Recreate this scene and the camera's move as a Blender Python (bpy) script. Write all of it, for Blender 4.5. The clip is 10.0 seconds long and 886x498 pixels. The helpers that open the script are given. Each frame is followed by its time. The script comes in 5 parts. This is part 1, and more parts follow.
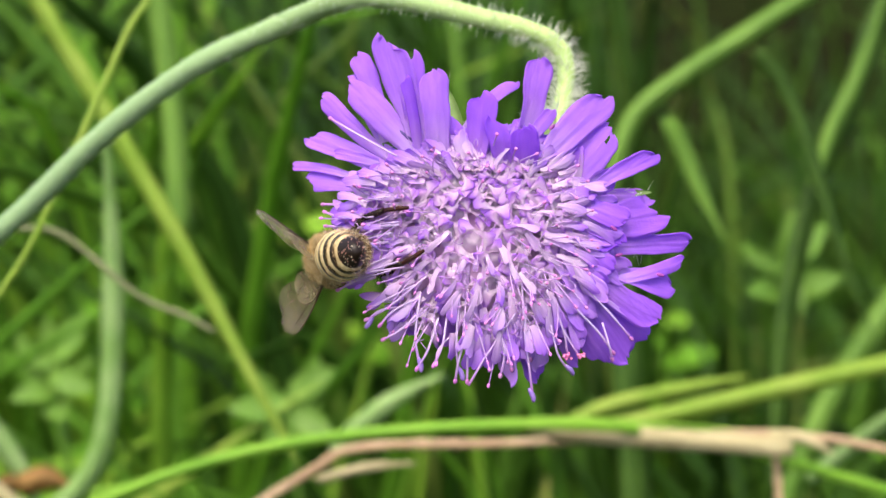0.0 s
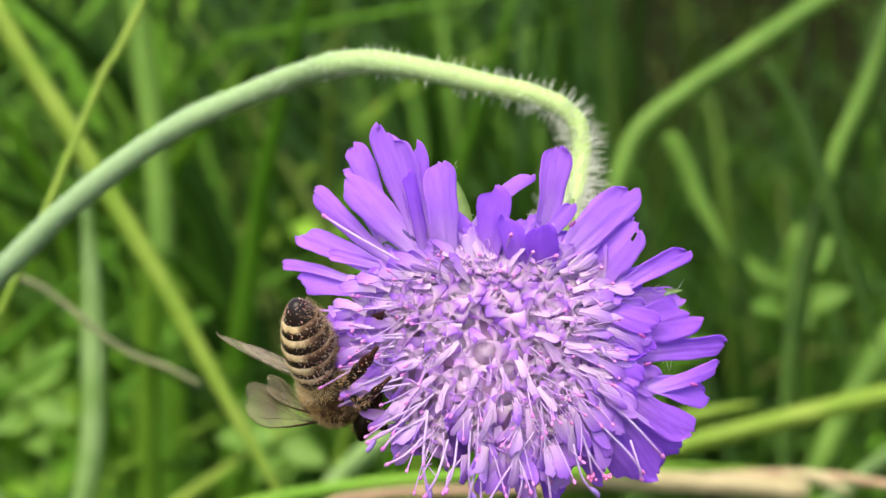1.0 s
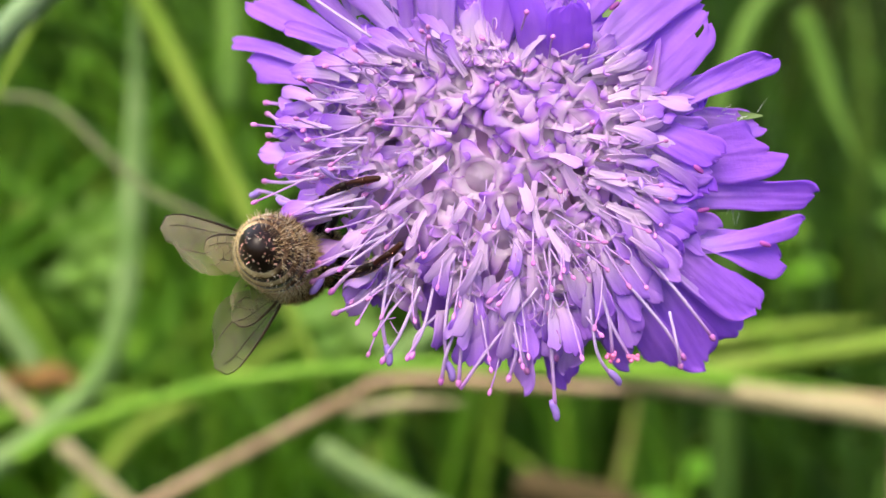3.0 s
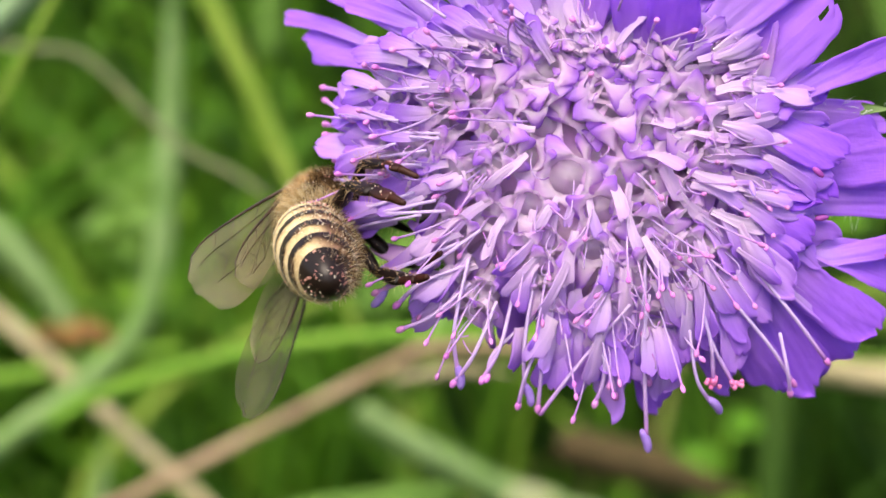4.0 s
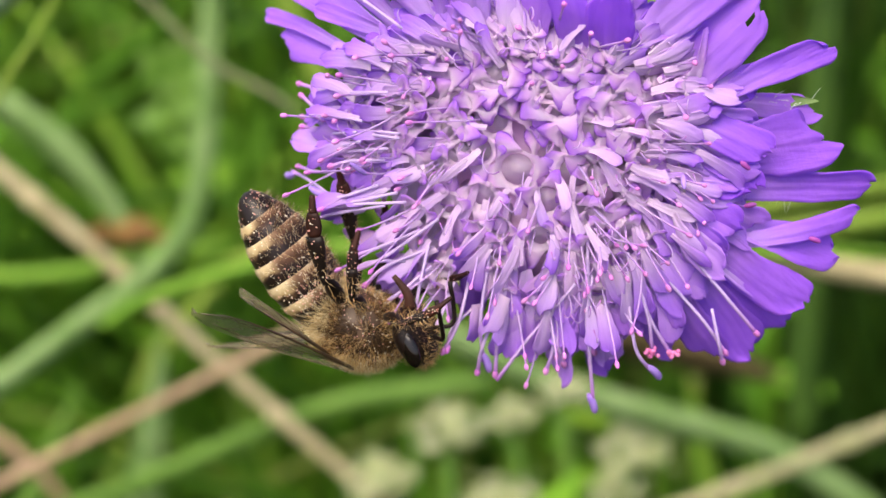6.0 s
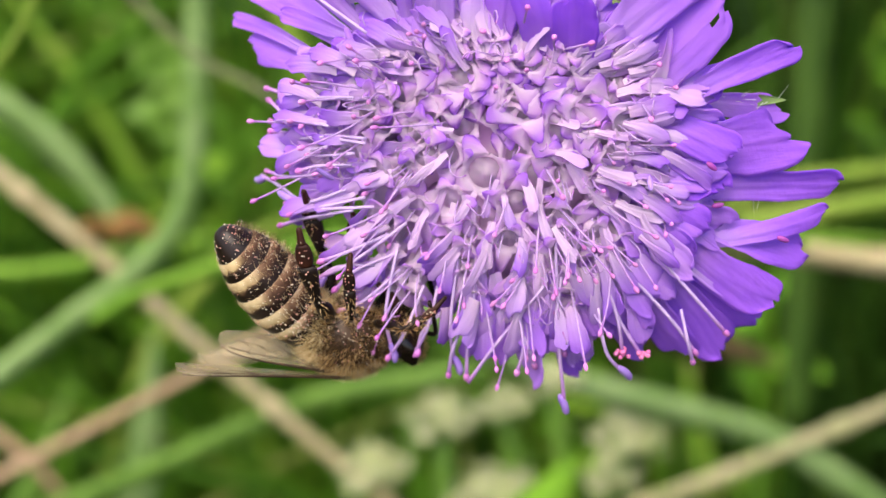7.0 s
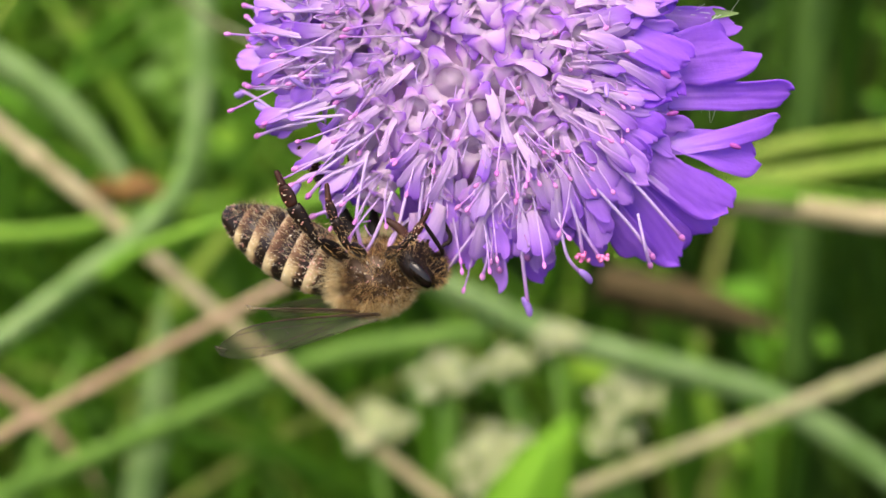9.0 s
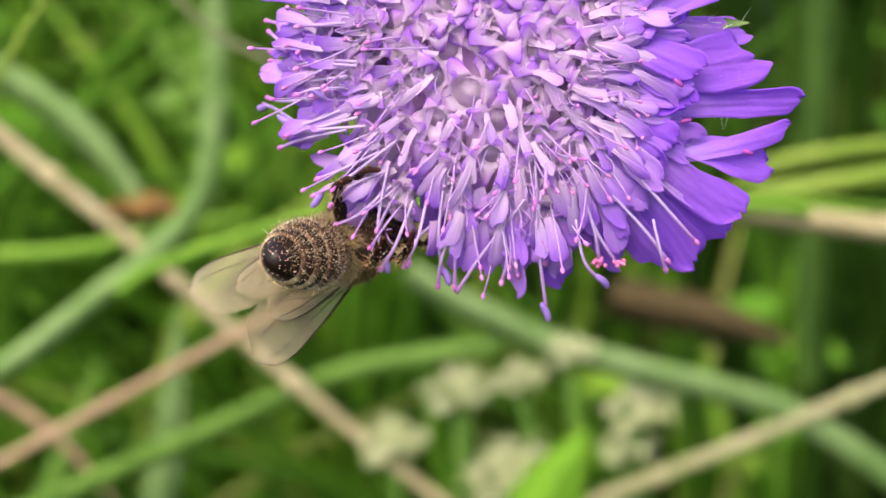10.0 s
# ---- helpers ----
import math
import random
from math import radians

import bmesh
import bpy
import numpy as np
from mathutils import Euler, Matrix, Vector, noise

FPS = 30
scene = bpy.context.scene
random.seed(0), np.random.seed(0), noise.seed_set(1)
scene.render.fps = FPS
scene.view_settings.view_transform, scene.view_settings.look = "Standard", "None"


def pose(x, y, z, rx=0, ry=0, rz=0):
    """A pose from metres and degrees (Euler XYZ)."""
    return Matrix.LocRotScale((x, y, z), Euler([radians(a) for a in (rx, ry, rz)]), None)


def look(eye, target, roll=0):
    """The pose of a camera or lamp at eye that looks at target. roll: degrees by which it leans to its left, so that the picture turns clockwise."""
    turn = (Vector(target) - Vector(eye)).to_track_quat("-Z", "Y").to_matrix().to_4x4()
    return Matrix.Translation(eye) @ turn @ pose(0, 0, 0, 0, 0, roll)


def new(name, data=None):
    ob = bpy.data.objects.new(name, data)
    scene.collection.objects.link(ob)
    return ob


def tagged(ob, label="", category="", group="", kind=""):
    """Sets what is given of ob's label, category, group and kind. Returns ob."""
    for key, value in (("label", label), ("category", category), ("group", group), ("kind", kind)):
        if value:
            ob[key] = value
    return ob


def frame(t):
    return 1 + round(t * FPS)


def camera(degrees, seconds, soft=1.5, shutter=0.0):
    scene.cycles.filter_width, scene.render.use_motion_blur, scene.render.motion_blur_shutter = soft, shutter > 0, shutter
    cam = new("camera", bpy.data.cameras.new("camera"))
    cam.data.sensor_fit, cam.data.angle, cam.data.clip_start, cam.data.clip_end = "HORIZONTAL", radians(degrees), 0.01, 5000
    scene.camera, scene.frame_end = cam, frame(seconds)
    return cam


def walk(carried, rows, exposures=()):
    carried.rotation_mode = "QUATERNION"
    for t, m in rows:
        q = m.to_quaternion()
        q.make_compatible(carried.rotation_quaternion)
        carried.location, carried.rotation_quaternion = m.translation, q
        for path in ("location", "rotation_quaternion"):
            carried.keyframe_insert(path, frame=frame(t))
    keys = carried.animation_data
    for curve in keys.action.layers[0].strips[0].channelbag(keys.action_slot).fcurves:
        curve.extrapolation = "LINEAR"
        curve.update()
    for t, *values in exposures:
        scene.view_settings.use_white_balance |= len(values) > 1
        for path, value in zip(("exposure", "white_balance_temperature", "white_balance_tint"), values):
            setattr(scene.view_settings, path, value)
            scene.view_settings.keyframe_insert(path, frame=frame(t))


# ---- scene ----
MM = 0.001
cam = camera(35.0, 10.0, soft=1.5)
PATH = [
    (0.0, -0.00809, -0.02898, 0.50572, 72.895, 2.148, -4.664),
    (0.5, -0.00838, -0.02111, 0.5086, 72.264, 2.303, -4.874),
    (1.0, -0.00817, -0.01533, 0.51137, 71.923, 2.751, -5.407),
    (1.5, -0.01016, -0.00823, 0.50746, 71.452, 2.593, -5.937),
    (2.0, -0.00355, -0.00439, 0.5024, 71.484, 1.344, -4.186),
    (2.5, 0.0, 0.0, 0.5, 69.998, 0.001, 0.002),
    (2.7, 0.00092, 0.00262, 0.49846, 69.198, 0.278, 0.737),
    (3.8, -0.00093, 0.01459, 0.49673, 66.006, -0.829, 1.846),
    (4.0, -0.00155, 0.01567, 0.49724, 65.564, -0.098, 2.532),
    (4.5, -0.00214, 0.01872, 0.4983, 64.29, 0.112, 2.993),
    (5.0, -0.00103, 0.01677, 0.50266, 62.849, 0.871, 3.044),
    (5.5, 0.00271, 0.0145, 0.50647, 61.216, 1.508, 3.844),
    (6.0, 0.00383, 0.01269, 0.50545, 59.938, 1.647, 4.777),
    (6.2, 0.00472, 0.01324, 0.5072, 59.084, 2.023, 4.971),
    (7.3, 0.00546, 0.01336, 0.50561, 59.304, 2.345, 4.332),
    (7.5, 0.0055, 0.01365, 0.50532, 59.092, 2.338, 4.619),
    (8.0, 0.0059, 0.01321, 0.5055, 58.711, 2.451, 4.296),
    (8.5, 0.00807, 0.01053, 0.50455, 58.446, 2.226, 5.206),
    (9.0, 0.00841, 0.00851, 0.50436, 58.736, 2.629, 5.175),
    (9.5, 0.00964, 0.00706, 0.50481, 59.063, 3.308, 4.866),
    (10.0, 0.00801, 0.0067, 0.50473, 59.497, 3.301, 5.201),
]
walk(cam, [(t, pose(*row)) for t, *row in PATH], exposures=[(0.0, 1.25, 6950, 11), (1.0, 1.2, 6950, 11), (2.0, 1.17, 7000, 11), (4.5, 1.15, 7000, 13), (6.0, 1.05, 7000, 14), (10.0, 1.10, 7000, 15)])

# ---- light: soft bright overcast daylight from high on the camera's side ----
SUN_ELEVATION, SUN_TURN = 66.0, 203.0
world = bpy.data.worlds.new("world")
world.use_nodes = True
scene.world = world
wn = world.node_tree.nodes
sky = wn.new("ShaderNodeTexSky")
sky.sky_type = "NISHITA"
sky.sun_disc = False
sky.sun_elevation, sky.sun_rotation = radians(SUN_ELEVATION), radians(SUN_TURN)
sky.air_density, sky.dust_density, sky.ozone_density = 1.0, 4.0, 0.6
wn["Background"].inputs["Strength"].default_value = 0.15
world.node_tree.links.new(sky.outputs["Color"], wn["Background"].inputs["Color"])
sun_data = bpy.data.lights.new("sun", "SUN")
sun_data.energy, sun_data.angle, sun_data.color = 1.5, radians(45), (1.0, 0.95, 0.87)
sun = new("sun", sun_data)
st, se = radians(SUN_TURN), radians(SUN_ELEVATION)
sun.matrix_world = look((0, 0, 3), Vector((0, 0, 3)) - Vector((math.sin(st) * math.cos(se), math.cos(st) * math.cos(se), math.sin(se))))


# ---- materials ----
def material(name, rough=0.5, spec=0.4):
    m = bpy.data.materials.new(name)
    m.use_nodes = True
    p = m.node_tree.nodes["Principled BSDF"]
    p.inputs["Roughness"].default_value = rough
    p.inputs["Specular IOR Level"].default_value = spec
    return m, m.node_tree.nodes, m.node_tree.links, p


def ramp(nodes, links, fac, stops):
    r = nodes.new("ShaderNodeValToRGB")
    e = r.color_ramp.elements
    while len(e) < len(stops):
        e.new(0.5)
    for k, (x, c) in zip(e, stops):
        k.position, k.color = x, (*c, 1)
    links.new(fac, r.inputs["Fac"])
    return r.outputs["Color"]


def grain(nodes, links, scale, detail=4.0, stretch=None):
    n = nodes.new("ShaderNodeTexNoise")
    n.inputs["Scale"].default_value, n.inputs["Detail"].default_value = scale, detail
    c = nodes.new("ShaderNodeTexCoord")
    if stretch:
        mp = nodes.new("ShaderNodeMapping")
        mp.inputs["Scale"].default_value = stretch
        links.new(c.outputs["Object"], mp.inputs["Vector"])
        links.new(mp.outputs["Vector"], n.inputs["Vector"])
    else:
        links.new(c.outputs["Object"], n.inputs["Vector"])
    return n.outputs["Fac"]


def blend(nodes, links, a, b, fac, mode="MIX"):
    x = nodes.new("ShaderNodeMix")
    x.data_type, x.blend_type = "RGBA", mode
    for sock, v in ((x.inputs[6], a), (x.inputs[7], b), (x.inputs[0], fac)):
        if hasattr(v, "links"):
            links.new(v, sock)
        else:
            sock.default_value = (*v, 1) if isinstance(v, tuple) else v
    return x.outputs[2]


def bump(nodes, links, height, p, strength=0.3, distance=0.0001):
    b = nodes.new("ShaderNodeBump")
    b.inputs["Strength"].default_value, b.inputs["Distance"].default_value = strength, distance
    links.new(height, b.inputs["Height"])
    links.new(b.outputs["Normal"], p.inputs["Normal"])


def sheer(m, nodes, links, p, colour, share):
    """Lets part of the light through a thin leaf or petal."""
    t = nodes.new("ShaderNodeBsdfTranslucent")
    if hasattr(colour, "links"):
        links.new(colour, t.inputs["Color"])
    else:
        t.inputs["Color"].default_value = (*colour, 1)
    x = nodes.new("ShaderNodeMixShader")
    x.inputs["Fac"].default_value = share
    links.new(p.outputs["BSDF"], x.inputs[1])
    links.new(t.outputs["BSDF"], x.inputs[2])
    links.new(x.outputs["Shader"], nodes["Material Output"].inputs["Surface"])


def petal_material(name, stops, share=0.35, wear=0.8):
    """Pigment that changes from the pale throat to the lobe's tip, with fine veins."""
    m, n, l, p = material(name, 0.55, 0.22)
    at = n.new("ShaderNodeAttribute")
    at.attribute_name = "along"
    base = ramp(n, l, at.outputs["Fac"], stops)
    # depth of colour per piece; on right and low rays it also paints shade
    deep = n.new("ShaderNodeAttribute")
    deep.attribute_name = "under"
    base = blend(n, l, base, ramp(n, l, deep.outputs["Fac"], [(0.0, (1.0, 1.0, 1.0)), (0.6, (0.97, 0.90, 1.0)), (1.0, (0.74, 0.52, 0.96))]), 1.0, "MULTIPLY")
    info = n.new("ShaderNodeObjectInfo")
    tint = ramp(n, l, info.outputs["Random"], [(0.0, (0.90, 0.84, 0.97)), (0.3, (1.0, 0.94, 0.97)), (0.6, (0.95, 0.93, 0.99)), (1.0, (1.0, 1.0, 1.0))])
    base = blend(n, l, base, tint, wear, "MULTIPLY")
    mott = ramp(n, l, grain(n, l, 420.0, 4.0), [(0.32, (0.80, 0.72, 0.94)), (0.5, (0.95, 0.92, 0.98)), (0.66, (1.0, 1.0, 1.0))])
    base = blend(n, l, base, mott, wear * 0.8, "MULTIPLY")
    veins = grain(n, l, 2600.0, 2.0, (1.0, 0.12, 1.0))
    base = blend(n, l, base, ramp(n, l, veins, [(0.36, (0.78, 0.70, 0.93)), (0.62, (1.0, 1.0, 1.0))]), 0.15 + 0.35 * wear, "MULTIPLY")
    l.new(base, p.inputs["Base Color"])
    crumple = grain(n, l, 1100.0, 5.0)
    both = n.new("ShaderNodeMath")
    l.new(veins, both.inputs[0])
    l.new(crumple, both.inputs[1])
    bump(n, l, both.outputs[0], p, 0.55, 0.00022)
    sheer(m, n, l, p, base, share)
    return m


def plain_material(name, a, b, scale, rough=0.5, spec=0.4, share=0.0, stretch=None, relief=0.0, spread=0.25):
    """Two tones mixed by grain, with a slight change from piece to piece."""
    m, n, l, p = material(name, rough, spec)
    g = grain(n, l, scale, 5.0, stretch)
    base = ramp(n, l, g, [(0.32, a), (0.68, b)])
    if spread:
        info = n.new("ShaderNodeObjectInfo")
        base = blend(n, l, base, ramp(n, l, info.outputs["Random"], [(0.0, (1 - spread, 1 - spread, 1 - spread)), (1.0, (1.0, 1.0, 1.0))]), 1.0, "MULTIPLY")
    l.new(base, p.inputs["Base Color"])
    if relief:
        bump(n, l, g, p, 0.5, relief)
    if share:
        sheer(m, n, l, p, base, share)
    return m


def island_material(name, stops, share, rough=0.5):
    """Grass and hair joined in one mesh: each blade takes its own tone."""
    m, n, l, p = material(name, rough, 0.2)
    g = n.new("ShaderNodeNewGeometry")
    base = ramp(n, l, g.outputs["Random Per Island"], stops)
    base = blend(n, l, base, ramp(n, l, grain(n, l, 60.0), [(0.3, (0.72, 0.75, 0.6)), (0.7, (1.0, 1.0, 1.0))]), 0.6, "MULTIPLY")
    l.new(base, p.inputs["Base Color"])
    sheer(m, n, l, p, base, share)
    return m


VIOLET, LILAC = (0.53, 0.23, 0.89), (0.67, 0.41, 0.89)
ray_mat = petal_material("ray_petal", [(0.0, (0.874, 0.773, 0.902)), (0.18, (0.818, 0.644, 0.912)), (0.40, LILAC), (0.62, (0.577, 0.285, 0.902)), (1.0, VIOLET)], 0.50, 0.55)
disc_mat = petal_material("disc_floret", [(0.0, (0.86, 0.66, 0.84)), (0.2, (0.93, 0.78, 0.90)), (0.38, (0.960, 0.874, 0.941)), (0.56, (0.960, 0.837, 0.951)), (0.70, (0.912, 0.724, 0.941)), (0.86, (0.835, 0.583, 0.941)), (1.0, (0.730, 0.423, 0.951))], 0.72, 0.3)
lobe_mat = petal_material("floret_lobe", [(0.0, (0.92, 0.80, 0.87)), (0.28, (0.78, 0.60, 0.85)), (0.58, (0.64, 0.41, 0.84)), (0.85, (0.53, 0.27, 0.84)), (1.0, (0.46, 0.20, 0.81))], 0.5, 0.45)
filament_mat = petal_material("filament", [(0.0, (0.658, 0.513, 0.758)), (0.55, (0.658, 0.472, 0.758)), (0.82, (0.623, 0.364, 0.722)), (1.0, (0.571, 0.182, 0.596))], 0.3)
thread_mat = petal_material("long_thread", [(0.0, (0.699, 0.552, 0.821)), (0.55, (0.699, 0.519, 0.821)), (0.82, (0.665, 0.402, 0.784)), (1.0, (0.612, 0.234, 0.675))], 0.3, 0.3)
anther_mat = plain_material("anther", (0.60, 0.14, 0.58), (0.80, 0.32, 0.72), 1500.0, 0.5, 0.4, 0.0, None, 0.00005, 0.4)
fallen_mat = plain_material("fallen_anther", (0.22, 0.03, 0.26), (0.38, 0.06, 0.36), 1500.0, 0.5, 0.4)
spent_mat = plain_material("spent_anther", (0.30, 0.16, 0.62), (0.44, 0.28, 0.76), 1500.0, 0.5, 0.4, 0.0, None, 0.00005, 0.3)
pink_mat = plain_material("pollen_pink", (0.78, 0.12, 0.42), (0.90, 0.30, 0.55), 1500.0, 0.6, 0.3)
grain_mat = plain_material("pollen_salmon", (0.72, 0.30, 0.24), (0.88, 0.52, 0.40), 1500.0, 0.6, 0.3)
cream_mat = plain_material("pollen_cream", (0.66, 0.58, 0.40), (0.88, 0.80, 0.62), 1500.0, 0.6, 0.3)
stem_mat = petal_material("scabious_stem", [(0.0, (0.44, 0.58, 0.21)), (0.35, (0.38, 0.54, 0.20)), (0.62, (0.28, 0.43, 0.20)), (1.0, (0.22, 0.35, 0.18))], 0.12, 0.0)
hair_mat = plain_material("stem_hair", (0.80, 0.86, 0.70), (0.92, 0.94, 0.86), 300.0, 0.35, 0.5, 0.45, None, 0.0, 0.0)
bract_mat = plain_material("bract", (0.14, 0.26, 0.06), (0.30, 0.44, 0.14), 500.0, 0.5, 0.4, 0.25)
bud_mat = plain_material("bud", (0.30, 0.40, 0.10), (0.46, 0.52, 0.18), 900.0, 0.5, 0.4, 0.2)
withered_mat = plain_material("withered_anther", (0.05, 0.03, 0.16), (0.12, 0.07, 0.30), 900.0, 0.5, 0.4)
core_mat = plain_material("receptacle", (0.74, 0.50, 0.74), (0.90, 0.68, 0.88), 900.0, 0.7, 0.2)
green_mat = plain_material("grass_green", (0.12, 0.27, 0.035), (0.22, 0.42, 0.07), 120.0, 0.42, 0.22, 0.35, (1, 1, 0.15))
fresh_mat = plain_material("leaf_fresh", (0.20, 0.46, 0.04), (0.32, 0.60, 0.07), 90.0, 0.42, 0.22, 0.4)
blue_mat = plain_material("grass_bluish", (0.19, 0.35, 0.09), (0.33, 0.50, 0.19), 120.0, 0.45, 0.22, 0.35)
olive_mat = plain_material("grass_yellowish", (0.22, 0.38, 0.04), (0.34, 0.48, 0.08), 120.0, 0.45, 0.22, 0.35)
straw_mat = plain_material("dry_straw", (0.40, 0.35, 0.17), (0.58, 0.51, 0.28), 160.0, 0.55, 0.35, 0.15, (1, 1, 1), 0.0001)
brown_mat = plain_material("dry_brown", (0.38, 0.25, 0.14), (0.54, 0.39, 0.23), 160.0, 0.55, 0.35, 0.1, (1, 1, 1), 0.0001)
dead_mat = plain_material("dead_leaf", (0.085, 0.068, 0.026), (0.15, 0.105, 0.045), 120.0, 0.7, 0.2, 0.2)
reed_mat = plain_material("greenish_straw", (0.34, 0.37, 0.15), (0.50, 0.47, 0.25), 160.0, 0.55, 0.3, 0.15)
broad_mat = plain_material("broad_leaf", (0.14, 0.36, 0.02), (0.22, 0.46, 0.035), 90.0, 0.5, 0.2, 0.35)
rust_mat = plain_material("withered_leaf", (0.22, 0.12, 0.03), (0.38, 0.21, 0.06), 120.0, 0.6, 0.3, 0.25)
grey_mat = plain_material("dry_grey", (0.13, 0.16, 0.06), (0.20, 0.21, 0.10), 160.0, 0.6, 0.3)
umbel_mat = plain_material("umbel_flower", (0.70, 0.78, 0.36), (0.90, 0.93, 0.60), 300.0, 0.6, 0.3, 0.3)
meadow_mat = island_material("meadow_grass", [(0.0, (0.053, 0.156, 0.014)), (0.35, (0.116, 0.302, 0.024)), (0.7, (0.200, 0.458, 0.037)), (0.93, (0.326, 0.551, 0.066)), (1.0, (0.483, 0.447, 0.176))], 0.45)
dark_mat = plain_material("grass_deep_green", (0.04, 0.10, 0.013), (0.075, 0.16, 0.022), 120.0, 0.45, 0.22, 0.3)
# meadow green again, with the shade deep in the grass put into its colour
shaded_grass_mat = island_material("shaded_grass", [(0.0, (0.019, 0.055, 0.008)), (0.5, (0.045, 0.127, 0.013)), (0.9, (0.092, 0.223, 0.021)), (1.0, (0.173, 0.223, 0.052))], 0.3)
herb_mat = island_material("herb_leaf", [(0.0, (0.11, 0.31, 0.022)), (0.6, (0.21, 0.50, 0.035)), (1.0, (0.34, 0.60, 0.06))], 0.45)

chitin_mat = plain_material("bee_chitin", (0.004, 0.003, 0.002), (0.014, 0.007, 0.005), 700.0, 0.42, 0.18, 0.0, None, 0.00003, 0.0)
footchitin_mat = plain_material("bee_foot_chitin", (0.008, 0.003, 0.002), (0.05, 0.015, 0.008), 500.0, 0.45, 0.18, 0.0, None, 0.00003, 0.0)
brownchitin_mat = plain_material("bee_brown_chitin", (0.014, 0.006, 0.004), (0.05, 0.018, 0.010), 700.0, 0.55, 0.3, 0.0, None, 0.00003, 0.0)
fur_mat = island_material("bee_fur", [(0.0, (0.42, 0.24, 0.09)), (0.5, (0.76, 0.50, 0.22)), (1.0, (0.92, 0.74, 0.44))], 0.45)
palefur_mat = island_material("bee_pale_fur", [(0.0, (0.50, 0.36, 0.17)), (0.5, (0.80, 0.65, 0.36)), (1.0, (0.94, 0.86, 0.62))], 0.45)
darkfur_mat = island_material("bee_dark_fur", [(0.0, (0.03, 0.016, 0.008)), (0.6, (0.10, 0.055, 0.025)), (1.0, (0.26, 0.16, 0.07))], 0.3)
skin_mat = plain_material("bee_thorax_skin", (0.03, 0.016, 0.008), (0.09, 0.048, 0.02), 700.0, 0.45, 0.35, 0.0, None, 0.00004, 0.0)
eye_mat = plain_material("bee_eye", (0.004, 0.0025, 0.002), (0.009, 0.005, 0.004), 2500.0, 0.16, 0.45, 0.0, None, 0.00002, 0.0)
vein_mat = plain_material("wing_vein", (0.025, 0.014, 0.007), (0.08, 0.045, 0.02), 800.0, 0.4, 0.5)


def tergite_material():
    """Dark polished plate, felted cream towards its hind edge on the back and flanks, browner on the belly."""
    m, n, l, p = material("tergite", 0.45, 0.25)
    at = n.new("ShaderNodeAttribute")
    at.attribute_name = "along"
    under = n.new("ShaderNodeAttribute")
    under.attribute_name = "under"
    g = grain(n, l, 1600.0, 4.0)
    sumv = n.new("ShaderNodeMath")
    sumv.operation = "MULTIPLY_ADD"
    sumv.inputs[1].default_value, sumv.inputs[2].default_value = 0.60, -0.30
    l.new(g, sumv.inputs[0])
    shifted = n.new("ShaderNodeMath")
    l.new(sumv.outputs[0], shifted.inputs[0])
    l.new(at.outputs["Fac"], shifted.inputs[1])
    back = ramp(n, l, shifted.outputs[0], [(0.49, (0.012, 0.007, 0.005)), (0.58, (0.08, 0.045, 0.022)), (0.66, (0.42, 0.31, 0.15)), (0.90, (0.60, 0.49, 0.28))])
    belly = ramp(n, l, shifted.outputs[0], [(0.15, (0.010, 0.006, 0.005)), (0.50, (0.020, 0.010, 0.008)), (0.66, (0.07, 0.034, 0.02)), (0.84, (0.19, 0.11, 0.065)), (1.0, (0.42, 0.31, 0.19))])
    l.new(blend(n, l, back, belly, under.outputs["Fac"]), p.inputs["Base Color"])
    rr = n.new("ShaderNodeMapRange")
    rr.inputs["From Min"].default_value, rr.inputs["From Max"].default_value = 0.45, 0.65
    rr.inputs["To Min"].default_value, rr.inputs["To Max"].default_value = 0.3, 0.85
    l.new(at.outputs["Fac"], rr.inputs["Value"])
    l.new(rr.outputs["Result"], p.inputs["Roughness"])
    bump(n, l, g, p, 0.4, 0.00005)
    return m


def wing_material():
    m, n, l, p = material("wing_membrane", 0.30, 0.35)
    p.inputs["Base Color"].default_value = (0.40, 0.34, 0.22, 1)
    tr = n.new("ShaderNodeBsdfTransparent")
    tr.inputs["Color"].default_value = (0.93, 0.90, 0.80, 1)
    x = n.new("ShaderNodeMixShader")
    g = n.new("ShaderNodeMapRange")
    g.inputs["To Min"].default_value, g.inputs["To Max"].default_value = 0.46, 0.74
    l.new(grain(n, l, 500.0), g.inputs["Value"])
    l.new(g.outputs["Result"], x.inputs["Fac"])
    l.new(p.outputs["BSDF"], x.inputs[1])
    l.new(tr.outputs["BSDF"], x.inputs[2])
    l.new(x.outputs["Shader"], n["Material Output"].inputs["Surface"])
    bump(n, l, grain(n, l, 900.0, 2.0), p, 0.3, 0.0001)
    return m


def soil_material():
    m, n, l, p = material("meadow_soil", 1.0, 0.0)
    # near-black tones: the shade between grass blades is put into the soil colour
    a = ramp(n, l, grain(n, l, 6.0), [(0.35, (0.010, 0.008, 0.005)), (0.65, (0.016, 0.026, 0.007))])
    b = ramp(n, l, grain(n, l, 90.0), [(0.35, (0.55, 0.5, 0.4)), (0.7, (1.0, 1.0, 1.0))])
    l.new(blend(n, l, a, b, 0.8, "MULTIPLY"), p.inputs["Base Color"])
    bump(n, l, grain(n, l, 40.0), p, 0.8, 0.01)
    return m


tergite_mat, wing_mat, soil_mat = tergite_material(), wing_material(), soil_material()
rng = random.Random(7)


